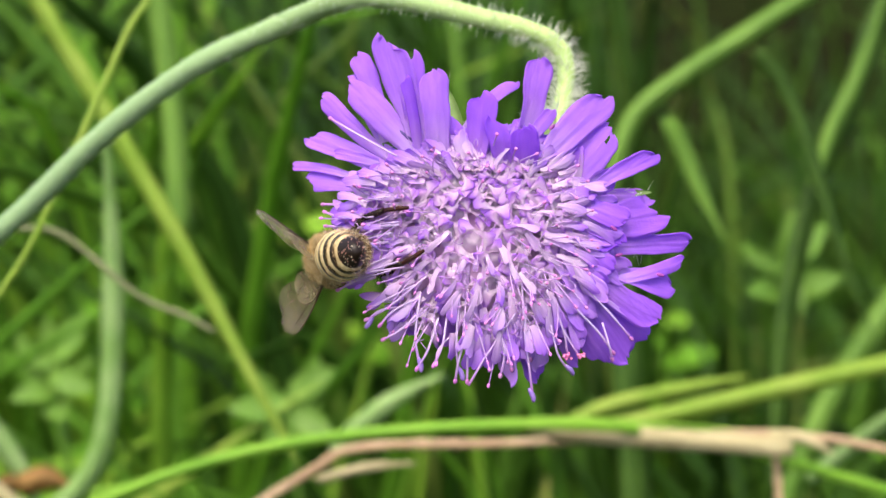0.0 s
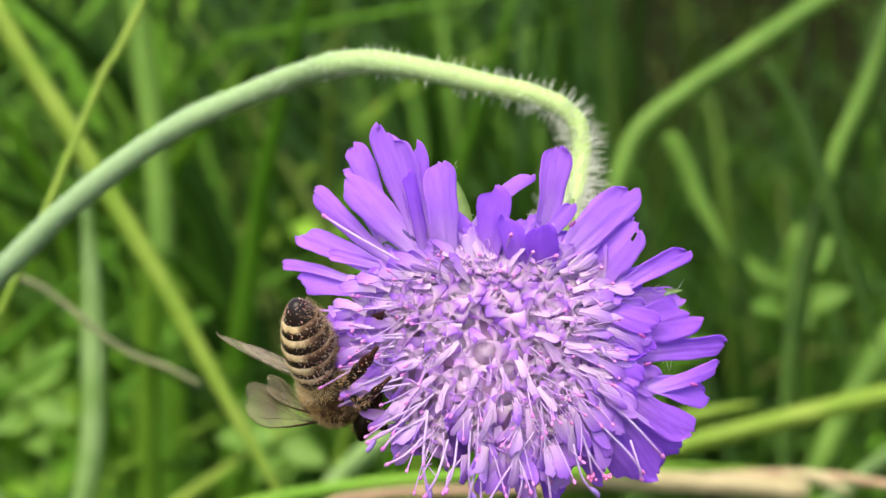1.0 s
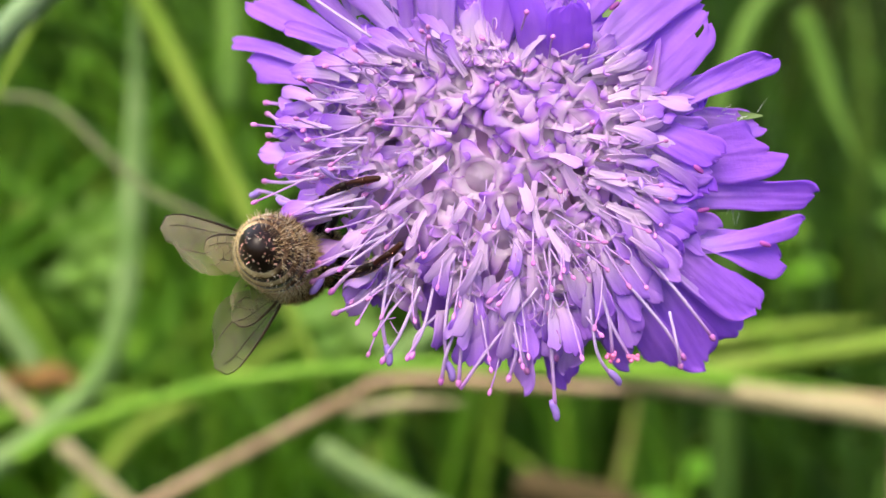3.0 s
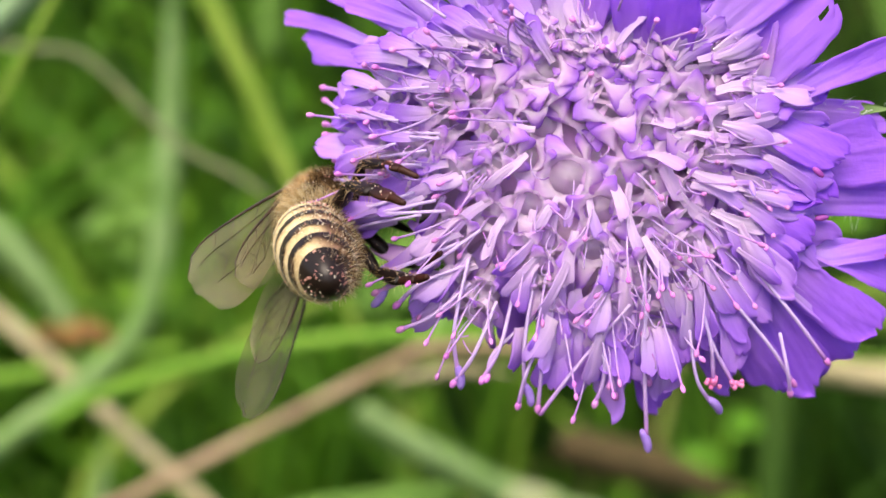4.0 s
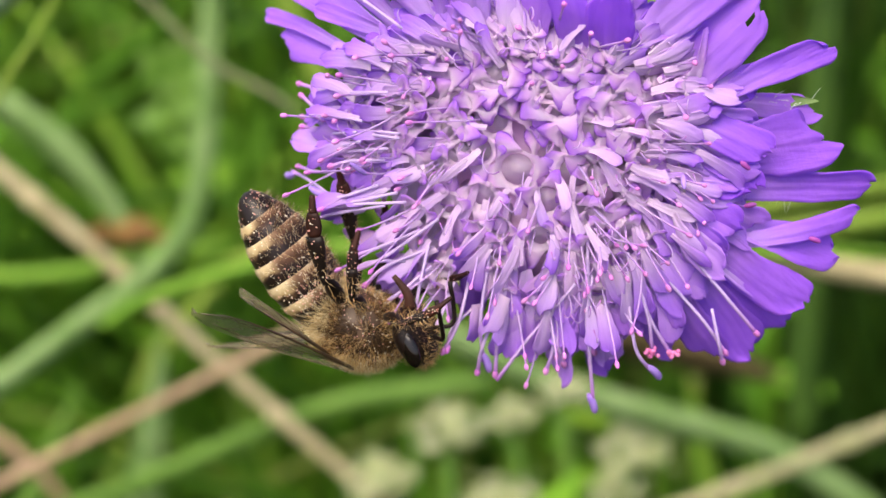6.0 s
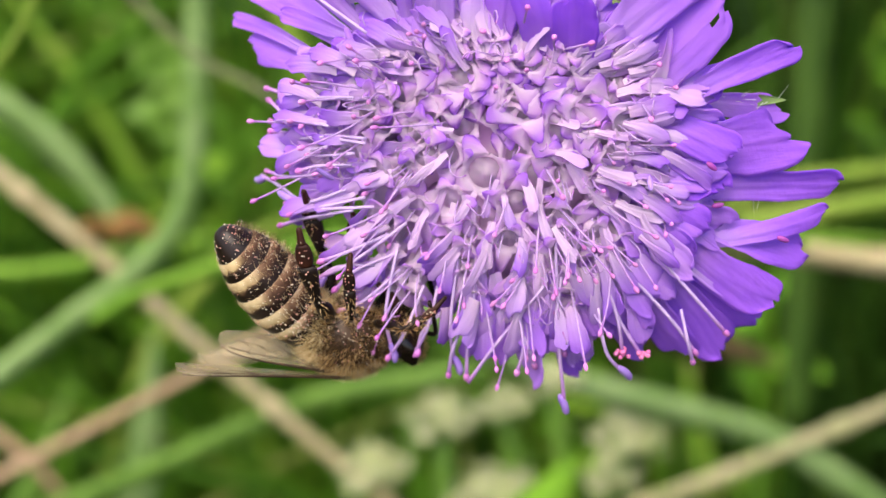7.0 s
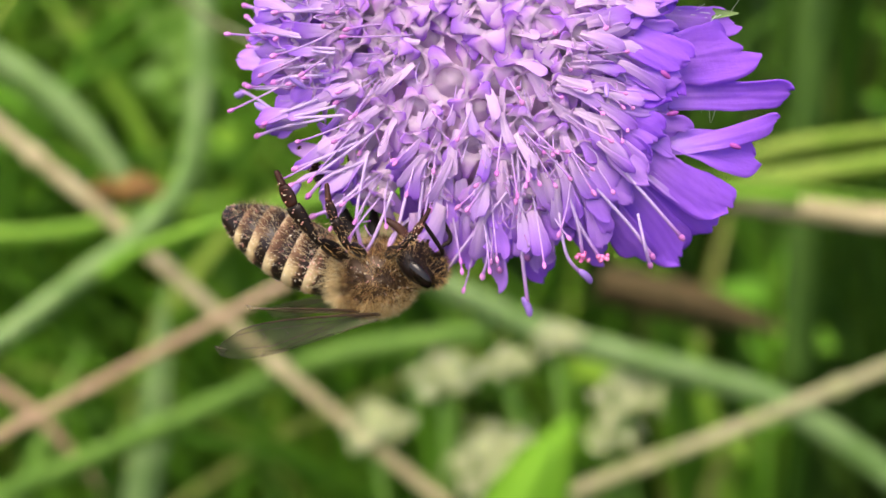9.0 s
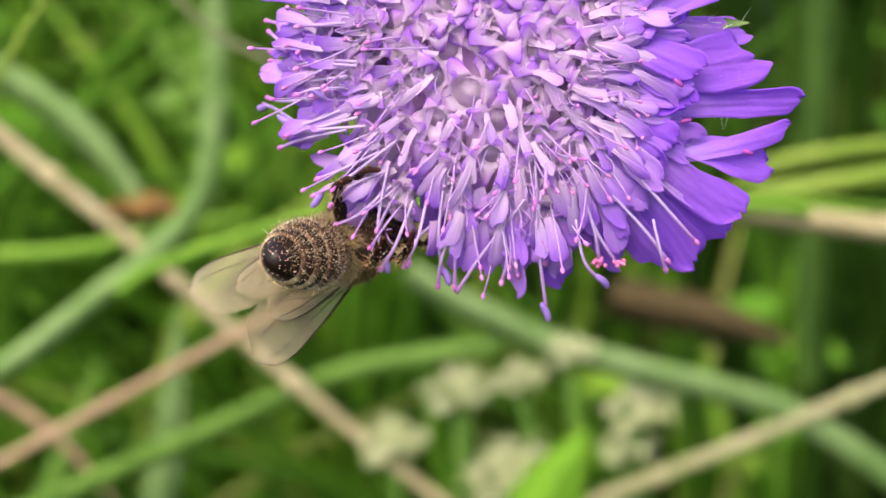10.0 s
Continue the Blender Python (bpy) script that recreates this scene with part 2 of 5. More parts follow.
# ---- mesh helpers ----
def mesh_of(name, verts, faces, mats, slots=None, along=None, under=None, smooth=True):
    me = bpy.data.meshes.new(name)
    me.from_pydata([tuple(v) for v in verts], [], faces)
    for m in mats:
        me.materials.append(m)
    if slots:
        me.polygons.foreach_set("material_index", slots)
    for key, vals in (("along", along), ("under", under)):
        if vals is not None:
            me.attributes.new(key, "FLOAT", "POINT").data.foreach_set("value", [float(v) for v in vals])
    me.polygons.foreach_set("use_smooth", [smooth] * len(faces))
    me.update()
    return me


def part(name, me, parent, m=None, label=""):
    ob = new(name, me)
    ob.parent = parent
    if m is not None:
        ob.matrix_basis = m
    return tagged(ob, label)


class Build:
    """Collects vertices, faces, material slots and the two pigment values of one mesh."""

    def __init__(self):
        self.v, self.f, self.s, self.a, self.u = [], [], [], [], []

    def add(self, verts, faces, slot=0, along=None, under=None):
        o = len(self.v)
        self.v += [Vector(p) for p in verts]
        self.f += [tuple(i + o for i in q) for q in faces]
        self.s += [slot] * len(faces)
        self.a += list(along) if along else [0.0] * len(verts)
        self.u += list(under) if under else [0.0] * len(verts)

    def mesh(self, name, mats, smooth=True):
        return mesh_of(name, self.v, self.f, mats, self.s, self.a, self.u, smooth)


def spline(points, steps):
    """Catmull-Rom through the points."""
    pts = [Vector(p) for p in points]
    ext = [pts[0] * 2 - pts[1]] + pts + [pts[-1] * 2 - pts[-2]]
    out = []
    for i in range(1, len(ext) - 2):
        a, b, c, d = ext[i - 1:i + 3]
        for k in range(steps):
            u = k / steps
            out.append(0.5 * (2 * b + (c - a) * u + (2 * a - 5 * b + 4 * c - d) * u * u + (3 * b - a - 3 * c + d) * u ** 3))
    return out + [pts[-1]]


def tube(b, pts, radii, sides=8, slot=0, caps=True, along=None):
    """A round rod along the points with a radius at each."""
    n = len(pts)
    ref = Vector((0.13, 0.31, 0.94))
    verts, faces, al = [], [], []
    for i, p in enumerate(pts):
        tan = (pts[min(i + 1, n - 1)] - pts[max(i - 1, 0)]).normalized()
        side = tan.cross(ref).normalized()
        up = side.cross(tan)
        for k in range(sides):
            w = 2 * math.pi * k / sides
            verts.append(p + (side * math.cos(w) + up * math.sin(w)) * radii[i])
            al.append(along[i] if along else i / (n - 1))
    for i in range(n - 1):
        for k in range(sides):
            j = (k + 1) % sides
            faces.append((i * sides + k, i * sides + j, (i + 1) * sides + j, (i + 1) * sides + k))
    if caps is True:
        faces.append(tuple(reversed(range(sides))))
    if caps:
        faces.append(tuple(range((n - 1) * sides, n * sides)))
    b.add(verts, faces, slot, al)


def ellipsoid(b, centre, rx, ry, rz, m=None, rings=10, sides=14, slot=0, under=None):
    """A ball squeezed along its axes, turned by m."""
    verts, faces = [Vector((0, ry, 0))], []
    for i in range(1, rings):
        w = math.pi * i / rings
        for k in range(sides):
            a = 2 * math.pi * k / sides
            verts.append(Vector((rx * math.sin(w) * math.cos(a), ry * math.cos(w), rz * math.sin(w) * math.sin(a))))
    verts.append(Vector((0, -ry, 0)))
    for k in range(sides):
        j = (k + 1) % sides
        faces.append((0, 1 + j, 1 + k))
        for i in range(rings - 2):
            o = 1 + i * sides
            faces.append((o + k, o + j, o + sides + j, o + sides + k))
        o = 1 + (rings - 2) * sides
        faces.append((o + k, o + j, len(verts) - 1))
    t = (m or Matrix.Identity(3)).to_3x3()
    b.add([t @ v + Vector(centre) for v in verts], faces, slot)


def aim(direction, origin=(0, 0, 0), turn=0.0, axis="Z", up="Y"):
    """A pose whose local axis points along direction."""
    q = Vector(direction).to_track_quat(axis, up)
    return Matrix.Translation(origin) @ q.to_matrix().to_4x4() @ Matrix.Rotation(turn, 4, axis)


# ---- the ground and the meadow around ----
gb = Build()
R_IN = [0.0, 0.3, 0.6, 1.0, 2.0, 5.0, 15.0, 60.0, 400.0]
gv, gf = [Vector((0, 0, 0))], []
for r in R_IN[1:]:
    for k in range(48):
        a = 2 * math.pi * k / 48
        gv.append(Vector((r * math.cos(a), r * math.sin(a), 0.012 * noise.noise((r * math.cos(a) * 3, r * math.sin(a) * 3, 0)))))
for k in range(48):
    j = (k + 1) % 48
    gf.append((0, 1 + k, 1 + j))
    for i in range(len(R_IN) - 2):
        o = 1 + i * 48
        gf.append((o + k, o + 48 + k, o + 48 + j, o + j))
gb.add(gv, gf)
tagged(new("ground", gb.mesh("ground", [soil_mat])), "meadow soil under dense grass, painted near-black for the shade", "ground", "", "structure")


def ribbon(b, pts, width, slot=0, bulge=0.12, face=Vector((0, -1, 0.35)), twist=0.0, blunt=False, start=0.5):
    """A grass blade: a lens-shaped strip with a keel, tapering to its tip."""
    n = len(pts)
    verts, faces = [], []
    for i, p in enumerate(pts):
        u = i / (n - 1)
        tan = (pts[min(i + 1, n - 1)] - pts[max(i - 1, 0)]).normalized()
        side = tan.cross(face).normalized()
        nor = side.cross(tan)
        w = twist * (u - 0.3)
        side, nor = side * math.cos(w) + nor * math.sin(w), nor * math.cos(w) - side * math.sin(w)
        taper = min(1.0, start + 4 * u) if blunt else min(1.0, start + 2.2 * u) * (1 - max(0.0, (u - 0.45) / 0.55) ** 1.6 * 0.96)
        h = width * 0.5 * taper
        verts += [p - side * h + nor * h * bulge, p - nor * h * bulge * 2.2, p + side * h + nor * h * bulge, p + nor * h * 0.02]
    for i in range(n - 1):
        for k in range(4):
            j = (k + 1) % 4
            faces.append((i * 4 + k, i * 4 + j, (i + 1) * 4 + j, (i + 1) * 4 + k))
    faces += [(3, 2, 1, 0), (4 * n - 4, 4 * n - 3, 4 * n - 2, 4 * n - 1)]
    b.add(verts, faces, slot)


def meadow():
    """Long grass behind the flower, shade-coloured grass further back and lower grass all round."""
    r = random.Random(21)
    near, back = Build(), Build()
    for i in range(4700):
        if i < 3300:
            y = 0.29 + 1.25 * r.random() ** 1.3
            x = r.uniform(-0.42, 0.42) * (0.55 + y)
            high = r.uniform(0.24, 0.54) if y > 0.36 else r.uniform(0.16, 0.44)
        else:
            a, d = r.uniform(0, 2 * math.pi), r.uniform(0.3, 1.6)
            x, y = d * math.cos(a), d * math.sin(a)
            if abs(x) < 0.3 and -0.5 < y < 0.3 or y > 0.25:
                continue
            high = r.uniform(0.15, 0.38)
        gap = y > 0.25 and x > 0.23 * y
        if gap:
            high *= r.choice((0.3, 0.35, 0.45, 0.65))
        lean = r.uniform(0, 2 * math.pi)
        far = high * r.uniform(0.1, 0.75)
        dx, dy = math.cos(lean) * far, math.sin(lean) * far
        if y > 0.25 and (not gap or high > 0.3) and x + dx > 0.20 * (y + dy):
            dx = -abs(dx)
        if y + dy < 0.26 and abs(x + dx) < 0.3 and y > 0:
            dy = 0.26 - y
        droop = r.uniform(-0.12, 0.10)
        pts = spline([(x, y, -0.005), (x + dx * 0.12, y + dy * 0.12, high * 0.4), (x + dx * 0.45, y + dy * 0.45, high * 0.8), (x + dx, y + dy, high * (1 + droop))], 3)
        # far, middle and gap blades take the green with shade painted in
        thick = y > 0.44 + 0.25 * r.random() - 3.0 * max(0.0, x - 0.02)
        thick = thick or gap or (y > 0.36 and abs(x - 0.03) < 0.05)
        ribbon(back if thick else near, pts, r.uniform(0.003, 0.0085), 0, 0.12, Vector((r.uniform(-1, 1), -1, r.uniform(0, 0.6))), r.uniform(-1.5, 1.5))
    sward = Build()
    for i in range(7000):
        a, d = r.uniform(0, 2 * math.pi), 0.45 + 2.4 * math.sqrt(r.random())
        x, y = d * math.cos(a), d * math.sin(a)
        if y > 0.2 and abs(x) < 0.45 * (0.55 + y) and y < 1.6 or abs(x) < 0.3 and -0.5 < y < 0.3:
            continue
        # thinned here so that the shade-coloured soil shows
        if y > 0.5 and 0.18 < x / y < 0.6 and r.random() < 0.85:
            continue
        high, lean = r.uniform(0.10, 0.30), r.uniform(0, 2 * math.pi)
        dx, dy = math.cos(lean) * high * 0.5, math.sin(lean) * high * 0.5
        ribbon(sward, spline([(x, y, -0.005), (x + dx * 0.3, y + dy * 0.3, high * 0.7), (x + dx, y + dy, high)], 2), r.uniform(0.004, 0.009), 0, 0.12, Vector((r.uniform(-1, 1), -1, 0.4)), r.uniform(-1, 1))
    tagged(new("meadow_sward", sward.mesh("meadow_sward", [shaded_grass_mat])), "shorter grass of the meadow all around in the same shade-darkened green", "grass", "", "stuff")
    tagged(new("meadow_grass", near.mesh("meadow_grass", [meadow_mat])), "dense long green meadow grass with some dry blades", "grass", "", "stuff")
    tagged(new("shaded_grass", back.mesh("shaded_grass", [shaded_grass_mat])), "further grass with deep shade painted into its green", "grass", "", "stuff")


meadow()


def leaf_sheet(b, base, tip, width, normal, seed, slot=0, fold=0.2, thick=0.0003):
    """An oval leaf with a midrib fold, a wavy rim and thickness."""
    r = random.Random(seed)
    base, tip = Vector(base), Vector(tip)
    d = tip - base
    tan = d.normalized()
    side = tan.cross(Vector(normal)).normalized()
    nor = side.cross(tan)
    nu, nv = 9, 4
    grid = []
    ph = r.uniform(0, 6)
    for i in range(nu + 1):
        u = i / nu
        w = width * 0.5 * (math.sin(math.pi * min(1, u * 0.96 + 0.03)) ** 0.75) * (1 - 0.25 * u)
        for k in range(nv + 1):
            v = 2 * k / nv - 1
            grid.append(base + d * u + side * v * w + nor * (abs(v) * w * fold - d.length * 0.18 * u * u + 0.05 * width * math.sin(7 * u + ph + v)))
    top = [g + nor * thick for g in grid]
    m = len(grid)
    faces = []
    for i in range(nu):
        for k in range(nv):
            q = (i * 5 + k, i * 5 + k + 1, (i + 1) * 5 + k + 1, (i + 1) * 5 + k)
            faces += [tuple(reversed(q)), tuple(x + m for x in q)]
        faces += [(i * 5, i * 5 + 5, m + i * 5 + 5, m + i * 5), (i * 5 + 9, i * 5 + 4, m + i * 5 + 4, m + i * 5 + 9)]
    b.add(grid + top, faces, slot)


def herbs():
    """Low leafy plants among the grass."""
    r = random.Random(5)
    b = Build()
    for i in range(96):
        x, y = r.uniform(-0.34, 0.02), r.uniform(0.34, 0.75)
        if i % 12 == 0:
            x = r.uniform(-0.05, 0.4)
        z = r.uniform(0.20, 0.43) - 0.18 * (y - 0.27)
        top = Vector((x, y, z))
        tube(b, spline([(x + r.uniform(-0.03, 0.03), y + 0.02, 0), (x, y, z * 0.6), top], 4), [0.0009] * 9, 5)
        for k in range(7):
            a = k * 2.4 + r.random()
            s = r.uniform(0.009, 0.028)
            dirn = Vector((math.cos(a), math.sin(a) * 0.7, r.uniform(-0.1, 0.5)))
            at = top - Vector((0, 0, 0.012 * k))
            leaf_sheet(b, at, at + dirn * s, s * 0.62, (0, -0.5, 1), i * 10 + k)
    tagged(new("meadow_herbs", b.mesh("meadow_herbs", [herb_mat])), "low leafy green herbs growing among the grass", "herbs", "", "stuff")


herbs()


def grass_blade(points, width, mat, label, name="grass_blade", face=(0, -1, 0.35), twist=0.4, steps=6, blunt=False, root_taper=False):
    b = Build()
    ribbon(b, spline(points, steps), width, 0, 0.14, Vector(face), twist, blunt, 0.02 if root_taper else 0.8)
    ob = tagged(new(name, b.mesh(name, [mat])), label, "grass", "", "")
    m = Build()
    pts = spline(points, steps)
    n = Vector(face).normalized() * width * 0.12
    tube(m, [p + n for p in pts[:-2]], [width * 0.05 * (1 - 0.6 * i / len(pts)) for i in range(len(pts) - 2)], 6)
    part("midrib", m.mesh("midrib", [mat]), ob, None, "raised midrib")
    return ob


def straw(points, radius, mat, label, nodes=(0.35, 0.72), name="straw_stalk"):
    """A dry stalk with swollen nodes as parts."""
    b = Build()
    pts = spline(points, 6)
    tube(b, pts, [radius * (1 - 0.25 * i / len(pts)) * (1 + 0.06 * math.sin(i * 1.7)) for i in range(len(pts))], 8)
    ob = tagged(new(name, b.mesh(name, [mat])), label, "straw")
    for u in nodes:
        i = int(u * (len(pts) - 2))
        nb = Build()
        tan = (pts[i + 1] - pts[i]).normalized()
        q = tan.to_track_quat("Y", "Z").to_matrix()
        ellipsoid(nb, pts[i], radius * 1.12, radius * 1.8, radius * 1.12, q, 6, 8)
        part("stalk_node", nb.mesh("stalk_node", [mat]), ob)
    return ob


# ---- blades and stalks that stand out behind the flower ----
straw([(-0.0257, 0.1513, 0.4946), (-0.0310, 0.1480, 0.4855), (-0.0337, 0.1466, 0.4817), (-0.0413, 0.1413, 0.4673), (-0.0472, 0.1376, 0.4569), (-0.0505, 0.1360, 0.4526), (-0.0570, 0.1324, 0.4427)], 0.00049, olive_mat, "thin yellow-green grass stalk with a tan tip")
grass_blade([(-0.0615, 0.2094, 0.4905), (-0.0565, 0.2058, 0.4807), (-0.0491, 0.2009, 0.4673), (-0.0437, 0.1974, 0.4575), (-0.0343, 0.1909, 0.4397), (-0.0262, 0.1848, 0.4229), (-0.0205, 0.1806, 0.4114), (-0.0181, 0.1787, 0.4061)], 0.00313, olive_mat, "long yellow-green grass blade leaning across")
straw([(-0.0680, 0.1719, 0.4519), (-0.0567, 0.1716, 0.4509), (-0.0495, 0.1711, 0.4497), (-0.0394, 0.1680, 0.4410), (-0.0323, 0.1667, 0.4375), (-0.0283, 0.1658, 0.4351)], 0.00050, grey_mat, "broken grey dry stalk")
straw([(-0.0954, 0.1642, 0.3663), (-0.0827, 0.1664, 0.3723), (-0.0616, 0.1702, 0.3829), (-0.0462, 0.1730, 0.3906), (-0.0173, 0.1783, 0.4052), (-0.0079, 0.1796, 0.4087), (0.0159, 0.1793, 0.4078), (0.0590, 0.1788, 0.4065), (0.0816, 0.1772, 0.4022)], 0.00091, brown_mat, "bent pinkish-brown dry grass stalk")
grass_blade([(0.0587, 0.1778, 0.4067), (0.0643, 0.1775, 0.4059), (0.0698, 0.1765, 0.4030)], 0.00220, straw_mat, "short dry straw-coloured grass sheath")
straw([(0.0601, 0.1799, 0.4067), (0.0603, 0.1777, 0.4006), (0.0601, 0.1723, 0.3857)], 0.00074, brown_mat, "thin brown dry stalk")
grass_blade([(-0.0155, 0.1762, 0.4051), (-0.0072, 0.1767, 0.4065), (0.0010, 0.1767, 0.4066)], 0.00164, straw_mat, "short dry straw-coloured grass sheath")
grass_blade([(-0.0584, 0.1668, 0.4027), (-0.0506, 0.1683, 0.4070), (-0.0306, 0.1704, 0.4125), (-0.0078, 0.1712, 0.4149), (0.0239, 0.1715, 0.4140), (0.0493, 0.1815, 0.4048), (0.0804, 0.1800, 0.3939), (0.0934, 0.1790, 0.3891)], 0.00194, fresh_mat, "long fresh green grass blade arching low", blunt=True)
grass_blade([(0.0321, 0.2086, 0.3948), (0.0407, 0.2089, 0.3957), (0.0679, 0.2105, 0.3999), (0.0920, 0.2117, 0.4034), (0.1123, 0.2126, 0.4057)], 0.00378, olive_mat, "yellow-green grass blade leaning over", blunt=True)
grass_blade([(0.0414, 0.2287, 0.4267), (0.0432, 0.2321, 0.4359), (0.0486, 0.2365, 0.4481), (0.0580, 0.2390, 0.4550), (0.0722, 0.2418, 0.4627), (0.0888, 0.2450, 0.4715), (0.1055, 0.2479, 0.4793)], 0.00390, green_mat, "broad arching green grass blade", blunt=True)
grass_blade([(0.1143, 0.2684, 0.4714), (0.1057, 0.2635, 0.4579), (0.0994, 0.2578, 0.4422), (0.0909, 0.2526, 0.4279), (0.0827, 0.2433, 0.4025), (0.0772, 0.2297, 0.3650)], 0.00492, dark_mat, "broad green grass blade hanging down", blunt=True)
grass_blade([(0.0772, 0.2507, 0.4578), (0.0825, 0.2478, 0.4498), (0.0863, 0.2438, 0.4388), (0.0907, 0.2373, 0.4211), (0.0980, 0.2286, 0.3970)], 0.00337, dark_mat, "broad green grass blade hanging down")
grass_blade([(-0.0495, 0.2176, 0.4634), (-0.0489, 0.2125, 0.4495), (-0.0489, 0.2079, 0.4367), (-0.0495, 0.2034, 0.4243), (-0.0506, 0.1991, 0.4125), (-0.0533, 0.1955, 0.4027), (-0.0599, 0.1928, 0.3953), (-0.0721, 0.1897, 0.3868), (-0.0835, 0.1869, 0.3790), (-0.0952, 0.1843, 0.3718), (-0.1093, 0.1809, 0.3627)], 0.00381, blue_mat, "broad pale green grass leaf with a sharp bend", blunt=True, root_taper=True)
straw([(-0.0995, 0.2124, 0.4139), (-0.0915, 0.2102, 0.4079), (-0.0862, 0.2086, 0.4036), (-0.0720, 0.2045, 0.3924), (-0.0567, 0.1997, 0.3792), (-0.0394, 0.1944, 0.3646), (-0.0229, 0.1896, 0.3515), (-0.0080, 0.1854, 0.3399)], 0.00158, straw_mat, "pale dry straw stalk leaning down")
grass_blade([(-0.0233, 0.2080, 0.3815), (-0.0177, 0.2067, 0.3779), (-0.0082, 0.2051, 0.3734), (0.0051, 0.2031, 0.3680), (0.0362, 0.2003, 0.3602), (0.0485, 0.1980, 0.3540), (0.0618, 0.1947, 0.3449)], 0.00480, blue_mat, "broad pale green grass leaf arching down", blunt=True)
straw([(0.0014, 0.1928, 0.3396), (0.0129, 0.1948, 0.3452), (0.0336, 0.1979, 0.3537), (0.0579, 0.2017, 0.3642), (0.0712, 0.2038, 0.3698)], 0.00157, reed_mat, "pale greenish straw stalk leaning over")
grass_blade([(-0.0061, 0.1638, 0.3243), (-0.0037, 0.1698, 0.3409), (0.0003, 0.1757, 0.3571), (0.0065, 0.1803, 0.3697)], 0.01669, broad_mat, "bright fresh green pointed leaf")
grass_blade([(0.0197, 0.1851, 0.4091), (0.0292, 0.1849, 0.4085), (0.0386, 0.1844, 0.4073), (0.0500, 0.1839, 0.4058), (0.0640, 0.1831, 0.4038)], 0.00096, fresh_mat, "green grass blade beside dry stalk", blunt=True)
grass_blade([(0.0171, 0.1773, 0.4111), (0.0284, 0.1768, 0.4097), (0.0485, 0.1759, 0.4072), (0.0620, 0.1752, 0.4053)], 0.00340, straw_mat, "flat tan dry grass blade", blunt=True, root_taper=True)
grass_blade([(0.0465, 0.2390, 0.4257), (0.0461, 0.2352, 0.4153), (0.0458, 0.2288, 0.3976), (0.0457, 0.2214, 0.3774), (0.0458, 0.2117, 0.3506)], 0.00627, dark_mat, "broad dark green upright grass blade", blunt=True)
grass_blade([(0.0314, 0.2210, 0.3908), (0.0416, 0.2222, 0.3942), (0.0579, 0.2231, 0.3966), (0.0698, 0.2236, 0.3980)], 0.00326, olive_mat, "yellow-green grass blade lying across")
grass_blade([(-0.0993, 0.2244, 0.4150), (-0.0916, 0.2228, 0.4104), (-0.0821, 0.2205, 0.4040), (-0.0727, 0.2168, 0.3939), (-0.0675, 0.2124, 0.3818)], 0.00582, blue_mat, "broad bluish-green grass leaf")
grass_blade([(-0.1081, 0.1918, 0.3311), (-0.0968, 0.1942, 0.3376), (-0.0667, 0.1988, 0.3503), (-0.0378, 0.2032, 0.3625), (-0.0181, 0.2047, 0.3665), (-0.0074, 0.2053, 0.3681)], 0.00410, green_mat, "long green grass leaf leaning", blunt=True)
grass_blade([(-0.1025, 0.2167, 0.3790), (-0.0835, 0.2171, 0.3801), (-0.0667, 0.2185, 0.3840), (-0.0514, 0.2192, 0.3860)], 0.00326, fresh_mat, "green grass blade lying across")
grass_blade([(-0.0803, 0.1989, 0.3096), (-0.0746, 0.2064, 0.3304), (-0.0707, 0.2133, 0.3493), (-0.0684, 0.2200, 0.3676)], 0.00731, blue_mat, "broad pale green upright grass blade")
grass_blade([(-0.1136, 0.2016, 0.3054), (-0.1004, 0.2086, 0.3247), (-0.0925, 0.2142, 0.3401), (-0.0858, 0.2196, 0.3549)], 0.00522, green_mat, "broad green upright grass blade")
grass_blade([(-0.1102, 0.2112, 0.3552), (-0.0997, 0.2094, 0.3503), (-0.0905, 0.2069, 0.3432), (-0.0804, 0.2024, 0.3309)], 0.00291, brown_mat, "brown withered grass blade lying low")
grass_blade([(-0.0796, 0.2218, 0.3842), (-0.0758, 0.2225, 0.3861), (-0.0711, 0.2228, 0.3871), (-0.0670, 0.2225, 0.3863)], 0.00427, rust_mat, "small orange-brown withered leaf among grass", name="withered_leaf")
grass_blade([(0.0113, 0.2617, 0.3418), (0.0221, 0.2609, 0.3396), (0.0352, 0.2599, 0.3368), (0.0518, 0.2580, 0.3318)], 0.00921, dead_mat, "curled brown withered leaf low in the grass", name="withered_leaf")
grass_blade([(-0.0711, 0.2114, 0.3907), (-0.0664, 0.2118, 0.3920), (-0.0618, 0.2113, 0.3905)], 0.00469, rust_mat, "small orange-brown withered leaf among grass", name="withered_leaf")
grass_blade([(0.0875, 0.2429, 0.4306), (0.0919, 0.2466, 0.4408), (0.0974, 0.2499, 0.4498), (0.1024, 0.2535, 0.4596), (0.1077, 0.2582, 0.4727)], 0.00362, green_mat, "green grass blade rising to one side")
grass_blade([(0.0796, 0.2296, 0.3649), (0.0847, 0.2335, 0.3756), (0.0924, 0.2378, 0.3874), (0.1044, 0.2433, 0.4023), (0.1196, 0.2491, 0.4184)], 0.00586, green_mat, "broad green grass blade leaning over", blunt=True)
grass_blade([(0.0794, 0.2163, 0.3780), (0.0855, 0.2177, 0.3818), (0.0961, 0.2199, 0.3879), (0.1094, 0.2217, 0.3928)], 0.00309, blue_mat, "pale green grass blade lying across", blunt=True)
